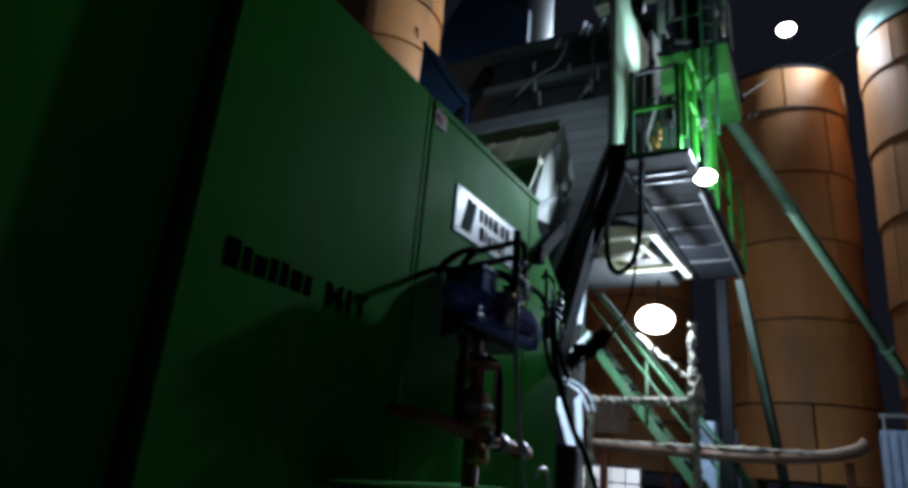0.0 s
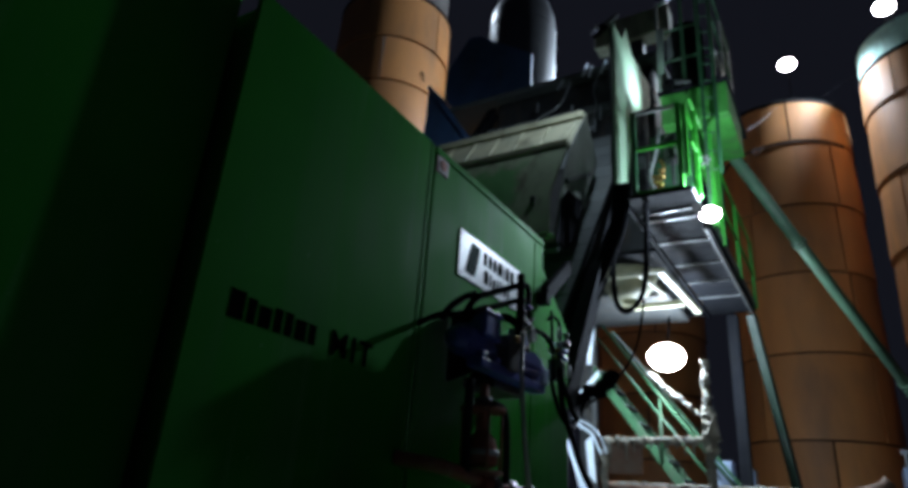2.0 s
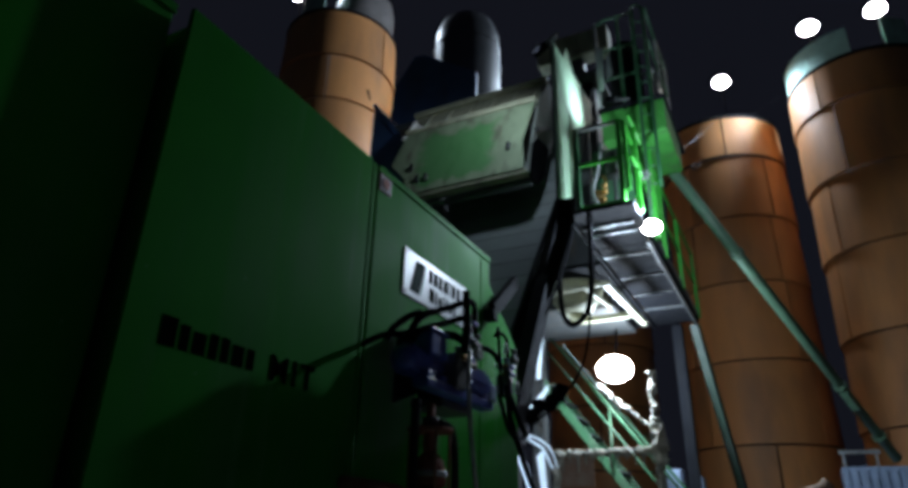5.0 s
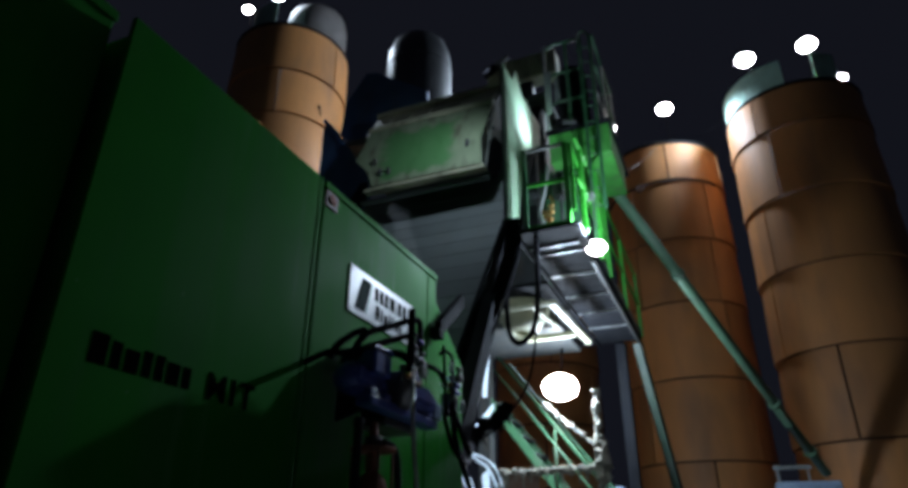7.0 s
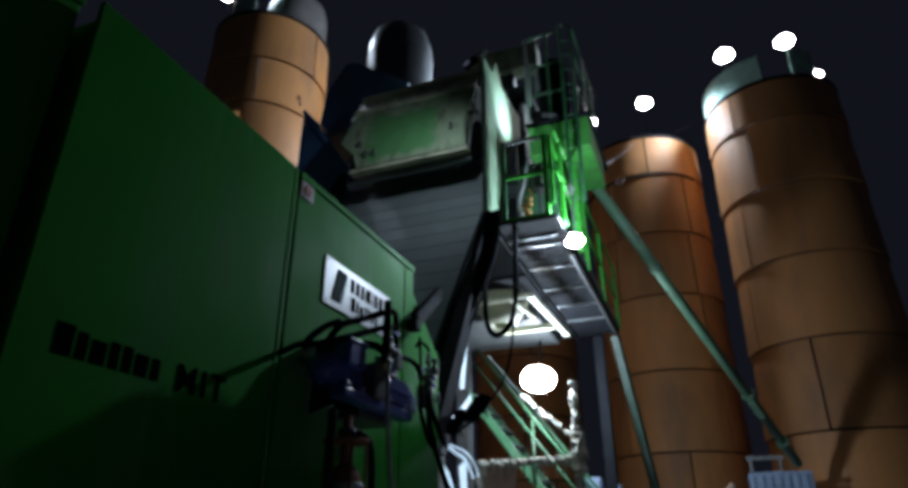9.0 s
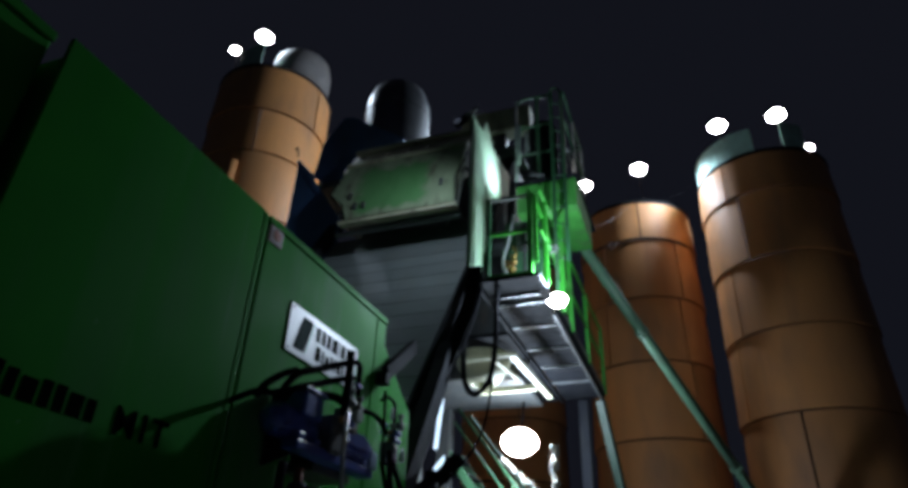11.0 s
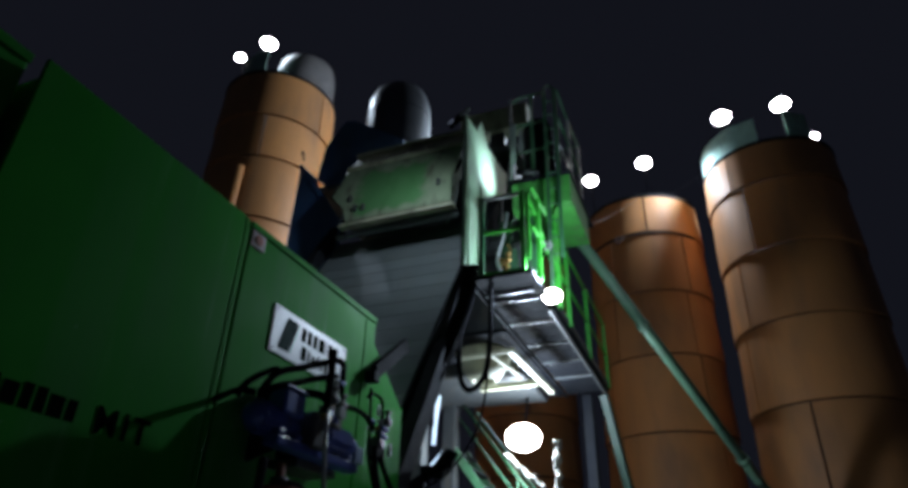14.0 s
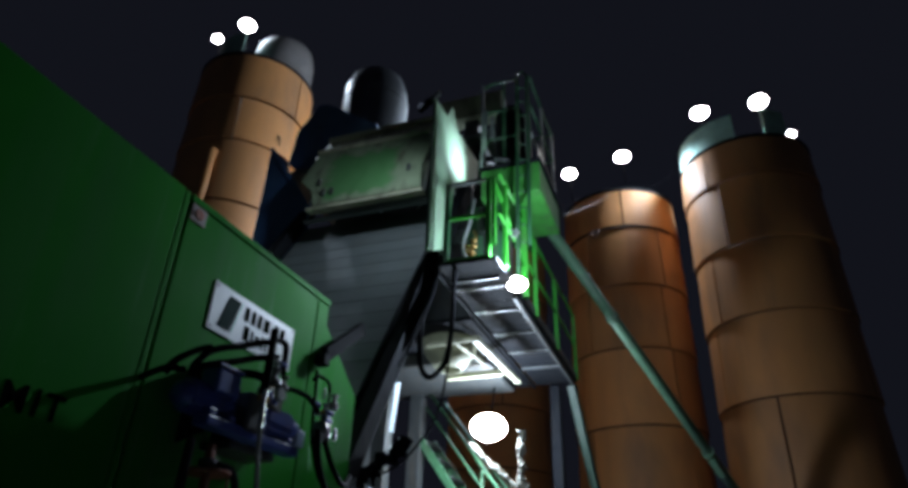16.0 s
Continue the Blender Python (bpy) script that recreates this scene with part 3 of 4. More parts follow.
front_panel = bucket_panel("front_panel", [(BL + 0.5, 7.70, 6.72), (BR - 0.05, 7.70, 6.72), (BR - 0.14, 7.90, 7.36), (BR, 8.15, 8.18), (BL + 0.15, 8.15, 8.18), (BL, 7.94, 7.48), (BL + 0.36, 7.81, 7.08)], BUCKET_FACE)
rim_panel = bucket_panel("rim_panel", [(BL - 0.05, 8.30, 8.22), (BR, 8.30, 8.22), (BR, 8.80, 9.0), (BL - 0.1, 8.80, 9.0)], CREAM)
part("rim_flange", beam((BL - 0.1, 8.80, 9.03), (BR, 8.80, 9.03), 0.18, 0.10), CREAM, bucket)
part("waist_flange", beam((BL + 0.12, 8.20, 8.22), (BR, 8.20, 8.22), 0.18, 0.09), CREAM, bucket)
for k in range(6):
    xx = BL + 0.3 + k * 0.42
    part("rib", beam((xx, 8.30, 8.26), (xx, 8.79, 9.0), 0.035, 0.05), CREAM, rim_panel)
bucket_panel("end_plate", [(BR, 7.92, 7.35), (BR, 7.74, 6.72), (BR, 8.35, 6.95), (BR, 9.3, 8.5), (BR, 8.84, 9.08), (BR, 8.22, 8.18)], END_GREY, 0.03, "worn grey end plate")
bucket_panel("end_plate", [(BL + 0.12, 7.96, 7.45), (BL + 0.52, 7.76, 6.72), (BL + 0.52, 8.35, 6.95), (BL, 9.3, 8.5), (BL, 8.84, 9.05), (BL + 0.1, 8.22, 8.18)], CREAM)
bucket_panel("back_panel", [(BL + 0.5, 8.35, 6.95), (BR, 8.35, 6.95), (BR, 9.3, 8.5), (BL + 0.2, 9.3, 8.5)], GREY)
bucket_panel("bottom_panel", [(BL + 0.52, 7.80, 6.71), (BR, 7.80, 6.71), (BR, 8.35, 6.93), (BL + 0.52, 8.35, 6.93)], GREY)
part("bottom_lip", beam((BL + 0.35, 7.78, 6.68), (BR - 0.02, 7.78, 6.68), 0.16, 0.06), CREAM, bucket, "pale steel bottom lip")
part("lower_lip", beam((BL + 0.2, 7.93, 6.58), (BR - 0.02, 7.93, 6.58), 0.10, 0.05), GREY, bucket)
# Dark sheet laid over the lower half of the right end plate.
bucket_panel("end_skirt", [(BR + 0.03, 7.70, 6.60), (BR + 0.03, 7.84, 7.20), (BR + 0.03, 8.10, 7.45), (BR + 0.03, 8.62, 7.55), (BR + 0.03, 8.35, 6.90), (BR + 0.03, 8.05, 6.60)], BLACK, 0.02, "dark sheet over the lower end plate")
part("stiffener", beam((BR + 0.045, 8.0, 7.55), (BR + 0.045, 8.9, 8.1), 0.05, 0.07), STEEL, bucket)
for xx, zz in ((BL + 0.62, 7.0), (BL + 0.78, 7.0), (BR - 0.35, 7.25), (BL + 0.45, 7.3)):
    yf = 7.70 + (zz - 6.72) * 0.308
    part("lug", box((xx - 0.03, yf - 0.06, zz - 0.07), (xx + 0.03, yf + 0.01, zz + 0.07), 0.01), STEEL, bucket)


# ---- mixer tower behind the bucket ----
mixer = thing("mixer_tower", "dark mixer tower housing with a cream top beam", "mixer tower")
part("housing", box((-5.6, 9.75, 5.0), (-2.45, 11.6, 9.35), 0.04), STEEL, mixer)
part("upper_deck", box((-6.9, 9.55, 9.36), (-2.3, 12.3, 9.48), 0.02), GREY, mixer)
part("top_beam", box((-3.5, 9.6, 9.95), (-2.1, 9.95, 10.5), 0.03), CREAM, mixer, "cream painted box beam")
part("beam_stool", box((-2.9, 9.7, 9.48), (-2.6, 9.9, 9.95), 0.02), STEEL, mixer)
part("frame", box((-5.7, 9.5, 8.45), (-2.4, 9.72, 8.62), 0.015), GREY, mixer)
part("frame", box((-5.7, 9.5, 7.2), (-2.4, 9.72, 7.35), 0.015), GREY, mixer)
random.seed(3)
for k in range(16):
    xx = -5.2 + 2.6 * random.random()
    zz = 7.9 + 1.5 * random.random()
    ln = 0.1 + 0.18 * random.random()
    part("sheet_scrap", beam((xx, 9.44, zz), (xx + 0.15 * random.uniform(-1, 1), 9.40, zz + ln), 0.02, 0.05, 0.0), PLASTIC, mixer)
for pts, r in (([(-3.3, 9.42, 9.3), (-3.45, 9.40, 8.9), (-3.42, 9.40, 8.4), (-3.75, 9.38, 7.6), (-4.05, 9.38, 6.9)], 0.012),
               ([(-3.9, 9.42, 9.2), (-4.1, 9.38, 8.7), (-4.5, 9.36, 8.5), (-4.9, 9.40, 8.2)], 0.02),
               ([(-2.8, 9.42, 9.3), (-2.95, 9.40, 8.8), (-2.9, 9.40, 8.3)], 0.01)):
    part("loose_wire", tube(smooth_path(pts, 6), r, 6), GALV, mixer)
for xx in (-5.4, -4.3):
    part("leg", box((xx - 0.12, 9.9, 0.0), (xx + 0.12, 10.14, 5.0), 0.01), STEEL, mixer)
    part("leg", box((xx - 0.12, 11.3, 0.0), (xx + 0.12, 11.54, 5.0), 0.01), STEEL, mixer)

dome = thing("vent_tank", "glossy black domed vent tank on the mixer tower", "tank")
part("shell", lathe([(0.80, 9.48), (0.81, 9.6), (0.81, 12.45), (0.78, 12.85), (0.66, 13.22), (0.43, 13.45), (0.14, 13.55)], (-5.9, 11.3, 0), 40), GLOSS, dome)
part("base_flange", lathe([(0.815, 9.49), (0.9, 9.49), (0.9, 9.54), (0.815, 9.55)], (-5.9, 11.3, 0), 40), STEEL, dome)
part("weld_band", lathe([(0.811, 12.42), (0.82, 12.425), (0.82, 12.445), (0.811, 12.45)], (-5.9, 11.3, 0), 40), GLOSS, dome)
part("vent_stub", lathe([(0.10, 13.50), (0.10, 13.57), (0.11, 13.58), (0.11, 13.60), (0.03, 13.61)], (-5.9, 11.3, 0), 20), STEEL, dome)

chute = thing("blue_chute", "dark blue steel hopper chute beside the skip", "chute")
part("shield", plate([(-6.85, 9.0, 9.7), (-6.2, 8.95, 8.85), (-5.62, 8.9, 7.95), (-5.62, 8.9, 6.4), (-6.9, 9.0, 6.4)], 0.04), SKY_BLUE, chute)
part("hood", plate([(-7.0, 9.8, 9.9), (-6.9, 9.8, 10.75), (-6.45, 9.8, 11.40), (-6.2, 9.8, 11.36), (-5.6, 9.8, 10.95), (-4.9, 9.8, 10.45), (-4.9, 9.8, 9.5), (-6.6, 9.8, 9.5)], 0.05), SKY_BLUE, chute)
part("cheek", plate([(-6.85, 9.02, 9.7), (-7.0, 9.8, 9.9), (-7.0, 9.8, 6.4), (-6.9, 9.02, 6.4)], 0.04), SKY_BLUE, chute)
part("stiffener", beam((-6.84, 8.96, 9.66), (-5.62, 8.87, 7.93), 0.05, 0.07), SKY_BLUE, chute)
for xx in (-6.7, -5.8):
    part("leg", box((xx - 0.06, 9.3, 0.0), (xx + 0.06, 9.42, 6.45), 0.01), STEEL, chute)


# ---- white guard sheet and its added lamp ----
guard = thing("guard_sheet", "tall white guard sheet beside the hoist, tinted green for reflected light", "guard sheet")
part("sheet", plate([(-2.3, 6.93, 7.98), (-2.3, 6.91, 5.52), (-2.3, 7.36, 5.62), (-2.3, 7.75, 7.0), (-2.3, 8.75, 7.75), (-2.3, 8.8, 8.2)], 0.02), WHITE, guard)
part("fold", box((-2.32, 6.88, 5.5), (-2.28, 6.935, 8.0), 0.006), WHITE, guard)
part("gusset", plate([(-2.33, 7.35, 8.0), (-2.33, 7.6, 8.45), (-2.33, 8.1, 8.0)], 0.02), WHITE, guard)
part("stay", beam((-2.36, 7.0, 5.55), (-2.36, 7.0, 8.0), 0.04, 0.04), STEEL, guard)
part("stay", beam((-2.36, 8.7, 5.2), (-2.36, 8.7, 8.1), 0.04, 0.04), STEEL, guard)


# ---- floodlights ----
def floodlight(place, r, toward, glow_mat, label, post=None, group="floodlights", hood=0.0):
    f = thing("floodlight", label, "floodlight", (0, 0, 0), group)
    d = (Vector(toward) - Vector(place)).normalized()
    m = Matrix.Translation(place) @ d.to_track_quat("Z", "Y").to_matrix().to_4x4()
    lens = lathe([(r, -0.02), (r * 0.98, 0.03), (r * 0.8, 0.05), (r * 0.4, 0.06)], (0, 0, 0), 48)
    if not hood:
        bmesh.ops.scale(lens, vec=(1.2, 0.9, 1.0), verts=lens.verts)
    bmesh.ops.transform(lens, matrix=m, verts=lens.verts)
    shell = lathe([(r * 0.35, -0.25), (r * 0.7, -0.2), (r * 0.95, -0.06), (r * 0.97, -0.025)], (0, 0, 0), 24)
    bmesh.ops.transform(shell, matrix=m, verts=shell.verts)
    shell_part = part("reflector_shell", shell, STEEL, f)
    part("lens", lens, glow_mat, shell_part, "glaring white lens")
    # Hoods are added to the two unseen lamps to hide their lenses.
    if hood:
        bm = lathe([(r * 1.05, -0.03), (r * 1.08, hood), (r * 1.16, hood), (r * 1.13, -0.03)], (0, 0, 0), 20)
        bmesh.ops.transform(bm, matrix=m, verts=bm.verts)
        part("hood", bm, BLACK, shell_part, "added black hood that hides the lens")
    back = Vector(place) - d * 0.22
    if post is not None:
        part("bracket", tube([back, post], 0.018, 8), BLACK, f)
    return f


floodlight(LOW_LAMP, 0.25, (-0.3, 0, 2.5), GLOW, "glaring white floodlight under the tower frame", (-2.73, 11.2, 5.0))
floodlight(DECK_LAMP, 0.105, (-0.2, 0, 2.6), GLOW, "glaring white floodlight on the walkway edge", (-1.43, 8.05, 5.24))
floodlight(SHEET_FILL, 0.04, SHEET_AIM, GLOW, "small unseen lamp added to light the guard sheet", (-1.6, 7.97, 7.3), hood=0.10)
floodlight(HOIST_FILL, 0.05, (-5.0, 8.2, 7.6), GLOW, "unseen hooded lamp added to light the skip bucket and hoist", (-2.36, 7.0, 7.95), hood=0.22)
for p in S2_LAMPS + S3_LAMPS:
    floodlight(p, 0.20 if p[0] < 0 else 0.22, (0.2, 0, 1.6), GLOW_FAR, "glaring white floodlight on a silo roof", (p[0], p[1] + 0.4, 13.5), "silo floodlights")
floodlight(S1_LAMPS[0], 0.23, (0.2, 0, 1.6), GLOW_FAR, "glaring white floodlight on a silo roof", (S1_LAMPS[0][0], S1_LAMPS[0][1] + 0.4, 16.5), "silo floodlights")
floodlight(S1_LAMPS[1], 0.15, (-8, 0, 1.6), GLOW_FAR, "white floodlight turned aside on a silo roof", (S1_LAMPS[1][0], S1_LAMPS[1][1] + 0.6, 16.5), "silo floodlights")
floodlight((4.34, 17.6, 13.87), 0.11, (9, 0, 1.6), GLOW_FAR, "small floodlight turned aside on a silo roof", (4.6, 18.0, 13.4), "silo floodlights")


# ---- walkway, gate and railings ----
walkway = thing("steel_walkway", "raised steel walkway with dark plank underside and bright cross bars", "walkway")
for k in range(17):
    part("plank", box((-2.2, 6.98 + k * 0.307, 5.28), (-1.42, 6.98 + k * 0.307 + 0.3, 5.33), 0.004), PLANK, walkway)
for yy in (7.45, 7.7, 8.5, 9.4, 10.25, 11.1):
    part("cross_bar", box((-2.2, yy - 0.009, 5.25), (-1.53, yy + 0.009, 5.277), 0.003), GALV, walkway)
part("edge_beam", box((-1.50, 8.0, 5.19), (-1.45, 12.2, 5.275), 0.008), STEEL, walkway)
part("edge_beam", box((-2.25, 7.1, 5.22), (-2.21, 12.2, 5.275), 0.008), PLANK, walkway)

gate = thing("guard_gate", "bright green tubular steel gate at the walkway end", "gate")
GY = 7.03
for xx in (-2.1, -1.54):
    # The left upright is darker green than the right one.
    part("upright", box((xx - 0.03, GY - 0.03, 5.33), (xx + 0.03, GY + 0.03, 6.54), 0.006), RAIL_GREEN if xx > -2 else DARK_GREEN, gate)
for zz in (5.36, 5.98, 6.52):
    part("bar", box((-2.07, GY - 0.022, zz - 0.022), (-1.57, GY + 0.022, zz + 0.022), 0.005), GALV if zz > 6.2 else RAIL_GREEN, gate)
part("hinge_plate", box((-1.49, GY - 0.02, 5.5), (-1.44, GY + 0.02, 6.5), 0.004), RAIL_GREEN, gate)

gate_brace = part("brace", tube([(-1.47, 7.02, 6.5), (-1.40, 8.4, 5.75)], 0.03, 10), RAIL_GREEN, gate)
rail = thing("walkway_railing", "bright green tubular handrail along the walkway", "railing")
for yy in (7.35, 9.0, 10.45, 12.15):
    part("post", box((-1.44, yy - 0.03, 5.33), (-1.38, yy + 0.03, 6.62), 0.006), RAIL_GREEN, rail)
for zz in (5.98, 6.6):
    part("bar", tube([(-1.41, 7.05, zz), (-1.41, 12.2, zz)], 0.024, 10), RAIL_GREEN, rail)
part("stanchion", box((-1.44, 8.25, 5.33), (-1.35, 8.36, 6.84), 0.01), RAIL_GREEN, rail)
part("toe_board", box((-1.425, 8.2, 5.34), (-1.41, 12.15, 5.44), 0.003), STEEL, rail)

pedestal = thing("control_valve_rack", "dirty pipe rack with brass valves behind the gate", "pipework")
part("rack_pipe", tube(smooth_path([(-1.98, 7.34, 5.34), (-1.95, 7.34, 5.55), (-1.99, 7.34, 5.75), (-1.90, 7.34, 6.1), (-1.84, 7.34, 6.45)], 5), 0.022, 10), GALV, pedestal)
part("rack_pipe", tube(smooth_path([(-1.86, 7.40, 5.34), (-1.90, 7.40, 5.6), (-1.83, 7.40, 5.85), (-1.86, 7.40, 5.98)], 5), 0.024, 10), BRASS, pedestal, "brass pipe")
part("rack_pipe", tube(smooth_path([(-1.64, 7.36, 6.0), (-1.66, 7.36, 6.2), (-1.60, 7.36, 6.36)], 5), 0.018, 10), GALV, pedestal)
for xx, zz in ((-1.87, 5.55), (-1.85, 5.74), (-1.93, 5.66), (-1.64, 6.08), (-1.62, 6.2)):
    part("valve_body", lathe([(0.02, -0.05), (0.042, -0.04), (0.042, 0.02), (0.02, 0.03), (0.02, 0.06), (0.05, 0.065), (0.05, 0.08)], (xx, 7.37, zz), 12), BRASS if xx < -1.7 else GALV, pedestal)
part("back_board", box((-2.04, 7.62, 5.34), (-1.52, 7.65, 6.5), 0.004), DARK_GREEN, pedestal)
part("base_board", box((-1.82, 7.30, 5.40), (-1.58, 7.32, 5.52), 0.004), DUSTY_RED, pedestal, "dull red board")
part("drum", lathe([(0.10, 6.0), (0.11, 6.03), (0.11, 6.32), (0.08, 6.38)], (-1.74, 7.52, 0), 16), STEEL, pedestal)
part("stand", box((-1.76, 7.5, 5.34), (-1.72, 7.54, 6.0), 0.004), STEEL, pedestal)
fan = thing("cooling_fan", "small pale fan wheel beside the green ladder", "fan")
for k in range(6):
    a = k * math.pi / 3
    part("blade", beam((-1.36, 7.62, 5.98), (-1.36 + 0.075 * math.cos(a), 7.61, 5.98 + 0.075 * math.sin(a)), 0.02, 0.03, 0.0), GALV, fan)
part("hub", lathe([(0.02, -0.02), (0.022, 0.02)], (-1.36, 7.62, 5.98), 10, AX), STEEL, fan)
part("clip", box((-1.415, 7.625, 5.94), (-1.34, 7.65, 6.02), 0.004), STEEL, fan)

# ---- upper ladder cage ----
cage = thing("ladder_cage_platform", "green caged ladder platform above the walkway", "ladder cage")
part("platform_box", box((-1.95, 7.95, 6.84), (-1.05, 9.3, 7.355), 0.02), MID_GREEN, cage)
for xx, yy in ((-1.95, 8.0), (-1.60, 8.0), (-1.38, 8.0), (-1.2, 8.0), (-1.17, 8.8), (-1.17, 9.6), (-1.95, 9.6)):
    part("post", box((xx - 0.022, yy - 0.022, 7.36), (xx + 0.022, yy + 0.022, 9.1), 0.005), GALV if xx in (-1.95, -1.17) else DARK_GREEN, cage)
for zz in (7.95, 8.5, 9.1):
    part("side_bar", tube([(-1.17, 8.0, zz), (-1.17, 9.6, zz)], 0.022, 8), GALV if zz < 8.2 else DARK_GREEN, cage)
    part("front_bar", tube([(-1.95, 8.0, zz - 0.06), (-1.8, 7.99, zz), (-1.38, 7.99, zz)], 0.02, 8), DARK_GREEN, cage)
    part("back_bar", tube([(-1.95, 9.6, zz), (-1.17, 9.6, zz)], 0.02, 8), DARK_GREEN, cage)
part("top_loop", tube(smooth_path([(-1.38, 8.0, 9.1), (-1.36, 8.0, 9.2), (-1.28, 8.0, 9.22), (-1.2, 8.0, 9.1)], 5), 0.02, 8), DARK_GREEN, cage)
part("platform_deck", box((-1.98, 7.9, 7.36), (-1.02, 9.65, 7.40), 0.005), PLANK, cage)
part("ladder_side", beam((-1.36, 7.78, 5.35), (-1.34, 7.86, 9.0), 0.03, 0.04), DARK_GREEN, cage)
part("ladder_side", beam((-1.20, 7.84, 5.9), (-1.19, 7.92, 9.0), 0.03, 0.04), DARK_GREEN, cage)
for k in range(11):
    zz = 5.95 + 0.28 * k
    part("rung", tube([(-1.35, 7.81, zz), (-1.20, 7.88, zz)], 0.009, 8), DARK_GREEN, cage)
part("drum", lathe([(0.24, 7.40), (0.25, 7.45), (0.25, 8.7), (0.2, 8.82), (0.08, 8.86)], (-1.62, 8.45, 0), 24), BLACK, cage, "dark drum inside the cage")
part("plastic_wrap", plate([(-1.93, 7.93, 7.7), (-1.86, 7.9, 7.7), (-1.84, 7.9, 8.5), (-1.92, 7.93, 8.55)], 0.01), GALV, cage, "torn pale plastic wrap")
part("plastic_wrap", plate([(-1.80, 7.9, 7.9), (-1.72, 7.9, 7.95), (-1.74, 7.9, 8.35), (-1.79, 7.9, 8.3)], 0.01), GALV, cage)
part("guard_strip", plate([(-1.14, 8.3, 7.6), (-1.14, 9.3, 7.5), (-1.14, 9.3, 7.62), (-1.14, 8.3, 7.95)], 0.015), GALV, cage)


# ---- cement auger ----
auger = thing("screw_conveyor", "long green tubular cement auger sloping from silo to mixer", "screw conveyor")
A = Vector((-1.43, 9.4, 7.39))
B = A.lerp(Vector((0.70, 14.0, 4.30)), 1.38)
part("tube", tube([A, B], 0.095, 20), AUGER_GREEN, auger)
UP = (B - A).normalized().cross(Vector((1, 0, 0))).normalized()
UP = UP if UP.z > 0 else -UP
for k in (0.29, 0.725, 0.91):
    p, q = A.lerp(B, k), A.lerp(B, k + 0.008)
    collar = part("flange", tube([p, q], 0.125, 20), AUGER_GREEN, auger)
    for a in range(8):
        turn = Matrix.Rotation(a * math.pi / 4, 3, (B - A).normalized())
        part("bolt", tube([p - (q - p) * 0.3 + turn @ UP * 0.11, q + (q - p) * 0.3 + turn @ UP * 0.11], 0.009, 6), GALV, collar)
part("rib", tube([A + UP * 0.17 + Vector((0.03, 0, 0)), B + UP * 0.17 + Vector((0.03, 0, 0))], 0.022, 8), GALV, auger, "thin pale conduit along the tube")
for k in (0.08, 0.30, 0.52, 0.73, 0.92):
    p = A.lerp(B, k)
    part("clip", tube([p + UP * 0.08, p + UP * 0.18 + Vector((0.03, 0, 0))], 0.014, 6), GALV, auger)
part("inspection_hatch", beam(A.lerp(B, 0.74) - UP * 0.1, A.lerp(B, 0.80) - UP * 0.1, 0.14, 0.06), AUGER_GREEN, auger)
part("drive_box", box((-1.75, 9.1, 7.3), (-1.3, 9.5, 7.75), 0.03), DARK_GREEN, auger)


# ---- lower tower frame, chute and crusted frame ----
frame_under = thing("discharge_frame", "cream steel frame under the mixer outlet", "steel frame")
part("bar", beam((-2.2, 8.5, 4.88), (-2.08, 10.4, 4.82), 0.10, 0.07), CREAM, frame_under)
part("bar", beam((-3.2, 10.05, 4.86), (-2.2, 9.95, 4.84), 0.11, 0.07), CREAM, frame_under)
part("bar", beam((-3.0, 8.65, 4.9), (-2.2, 8.5, 4.88), 0.05, 0.05), CREAM, frame_under)
part("bar", beam((-2.55, 8.65, 4.92), (-2.42, 9.6, 4.9), 0.05, 0.05), CREAM, frame_under)
part("outlet_cone", lathe([(0.15, 5.1), (0.17, 4.76), (0.20, 4.74), (0.40, 5.0), (0.46, 5.2), (0.46, 5.4)], (-2.9, 9.35, 0), 24), CREAM, frame_under, "cream outlet cone")
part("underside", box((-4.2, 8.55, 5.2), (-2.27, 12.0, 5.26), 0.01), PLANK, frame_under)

crusted = thing("crusted_frame", "steel frame thickly crusted with splashed concrete", "steel frame")
random.seed(21)


def crust_bar(a, b, r, n, rough=0.4):
    pts, rs = [], []
    for k in range(n + 1):
        p = Vector(a).lerp(Vector(b), k / n)
        pts.append(p + Vector((random.uniform(-1, 1), random.uniform(-1, 1), random.uniform(-1, 1))) * r * 0.35)
        rs.append(r * random.choice((0.75, 0.85, 0.95, 1.05, 1.2)))
    bm = tube(pts, rs, 7)
    for v in bm.verts:
        v.co += Vector((random.uniform(-1, 1), random.uniform(-1, 1), random.uniform(-1, 1))) * r * rough
    for f in bm.faces:
        f.smooth = False
    return bm


part("post", crust_bar((-2.05, 10.5, 0.0), (-2.08, 10.5, 4.05), 0.06, 70), CRUST, crusted)
part("rail", crust_bar((-3.75, 10.5, 2.80), (-2.0, 10.5, 2.83), 0.06, 45), CRUST, crusted)
part("rail", crust_bar((-3.75, 10.5, 1.2), (-2.0, 10.5, 1.2), 0.07, 16), CRUST, crusted)
part("brace", crust_bar((-2.95, 10.5, 3.86), (-2.06, 10.5, 3.1), 0.04, 36), CRUST, crusted)
part("knot", crust_bar((-2.04, 10.48, 2.62), (-2.04, 10.48, 3.2), 0.12, 10), CRUST, crusted)
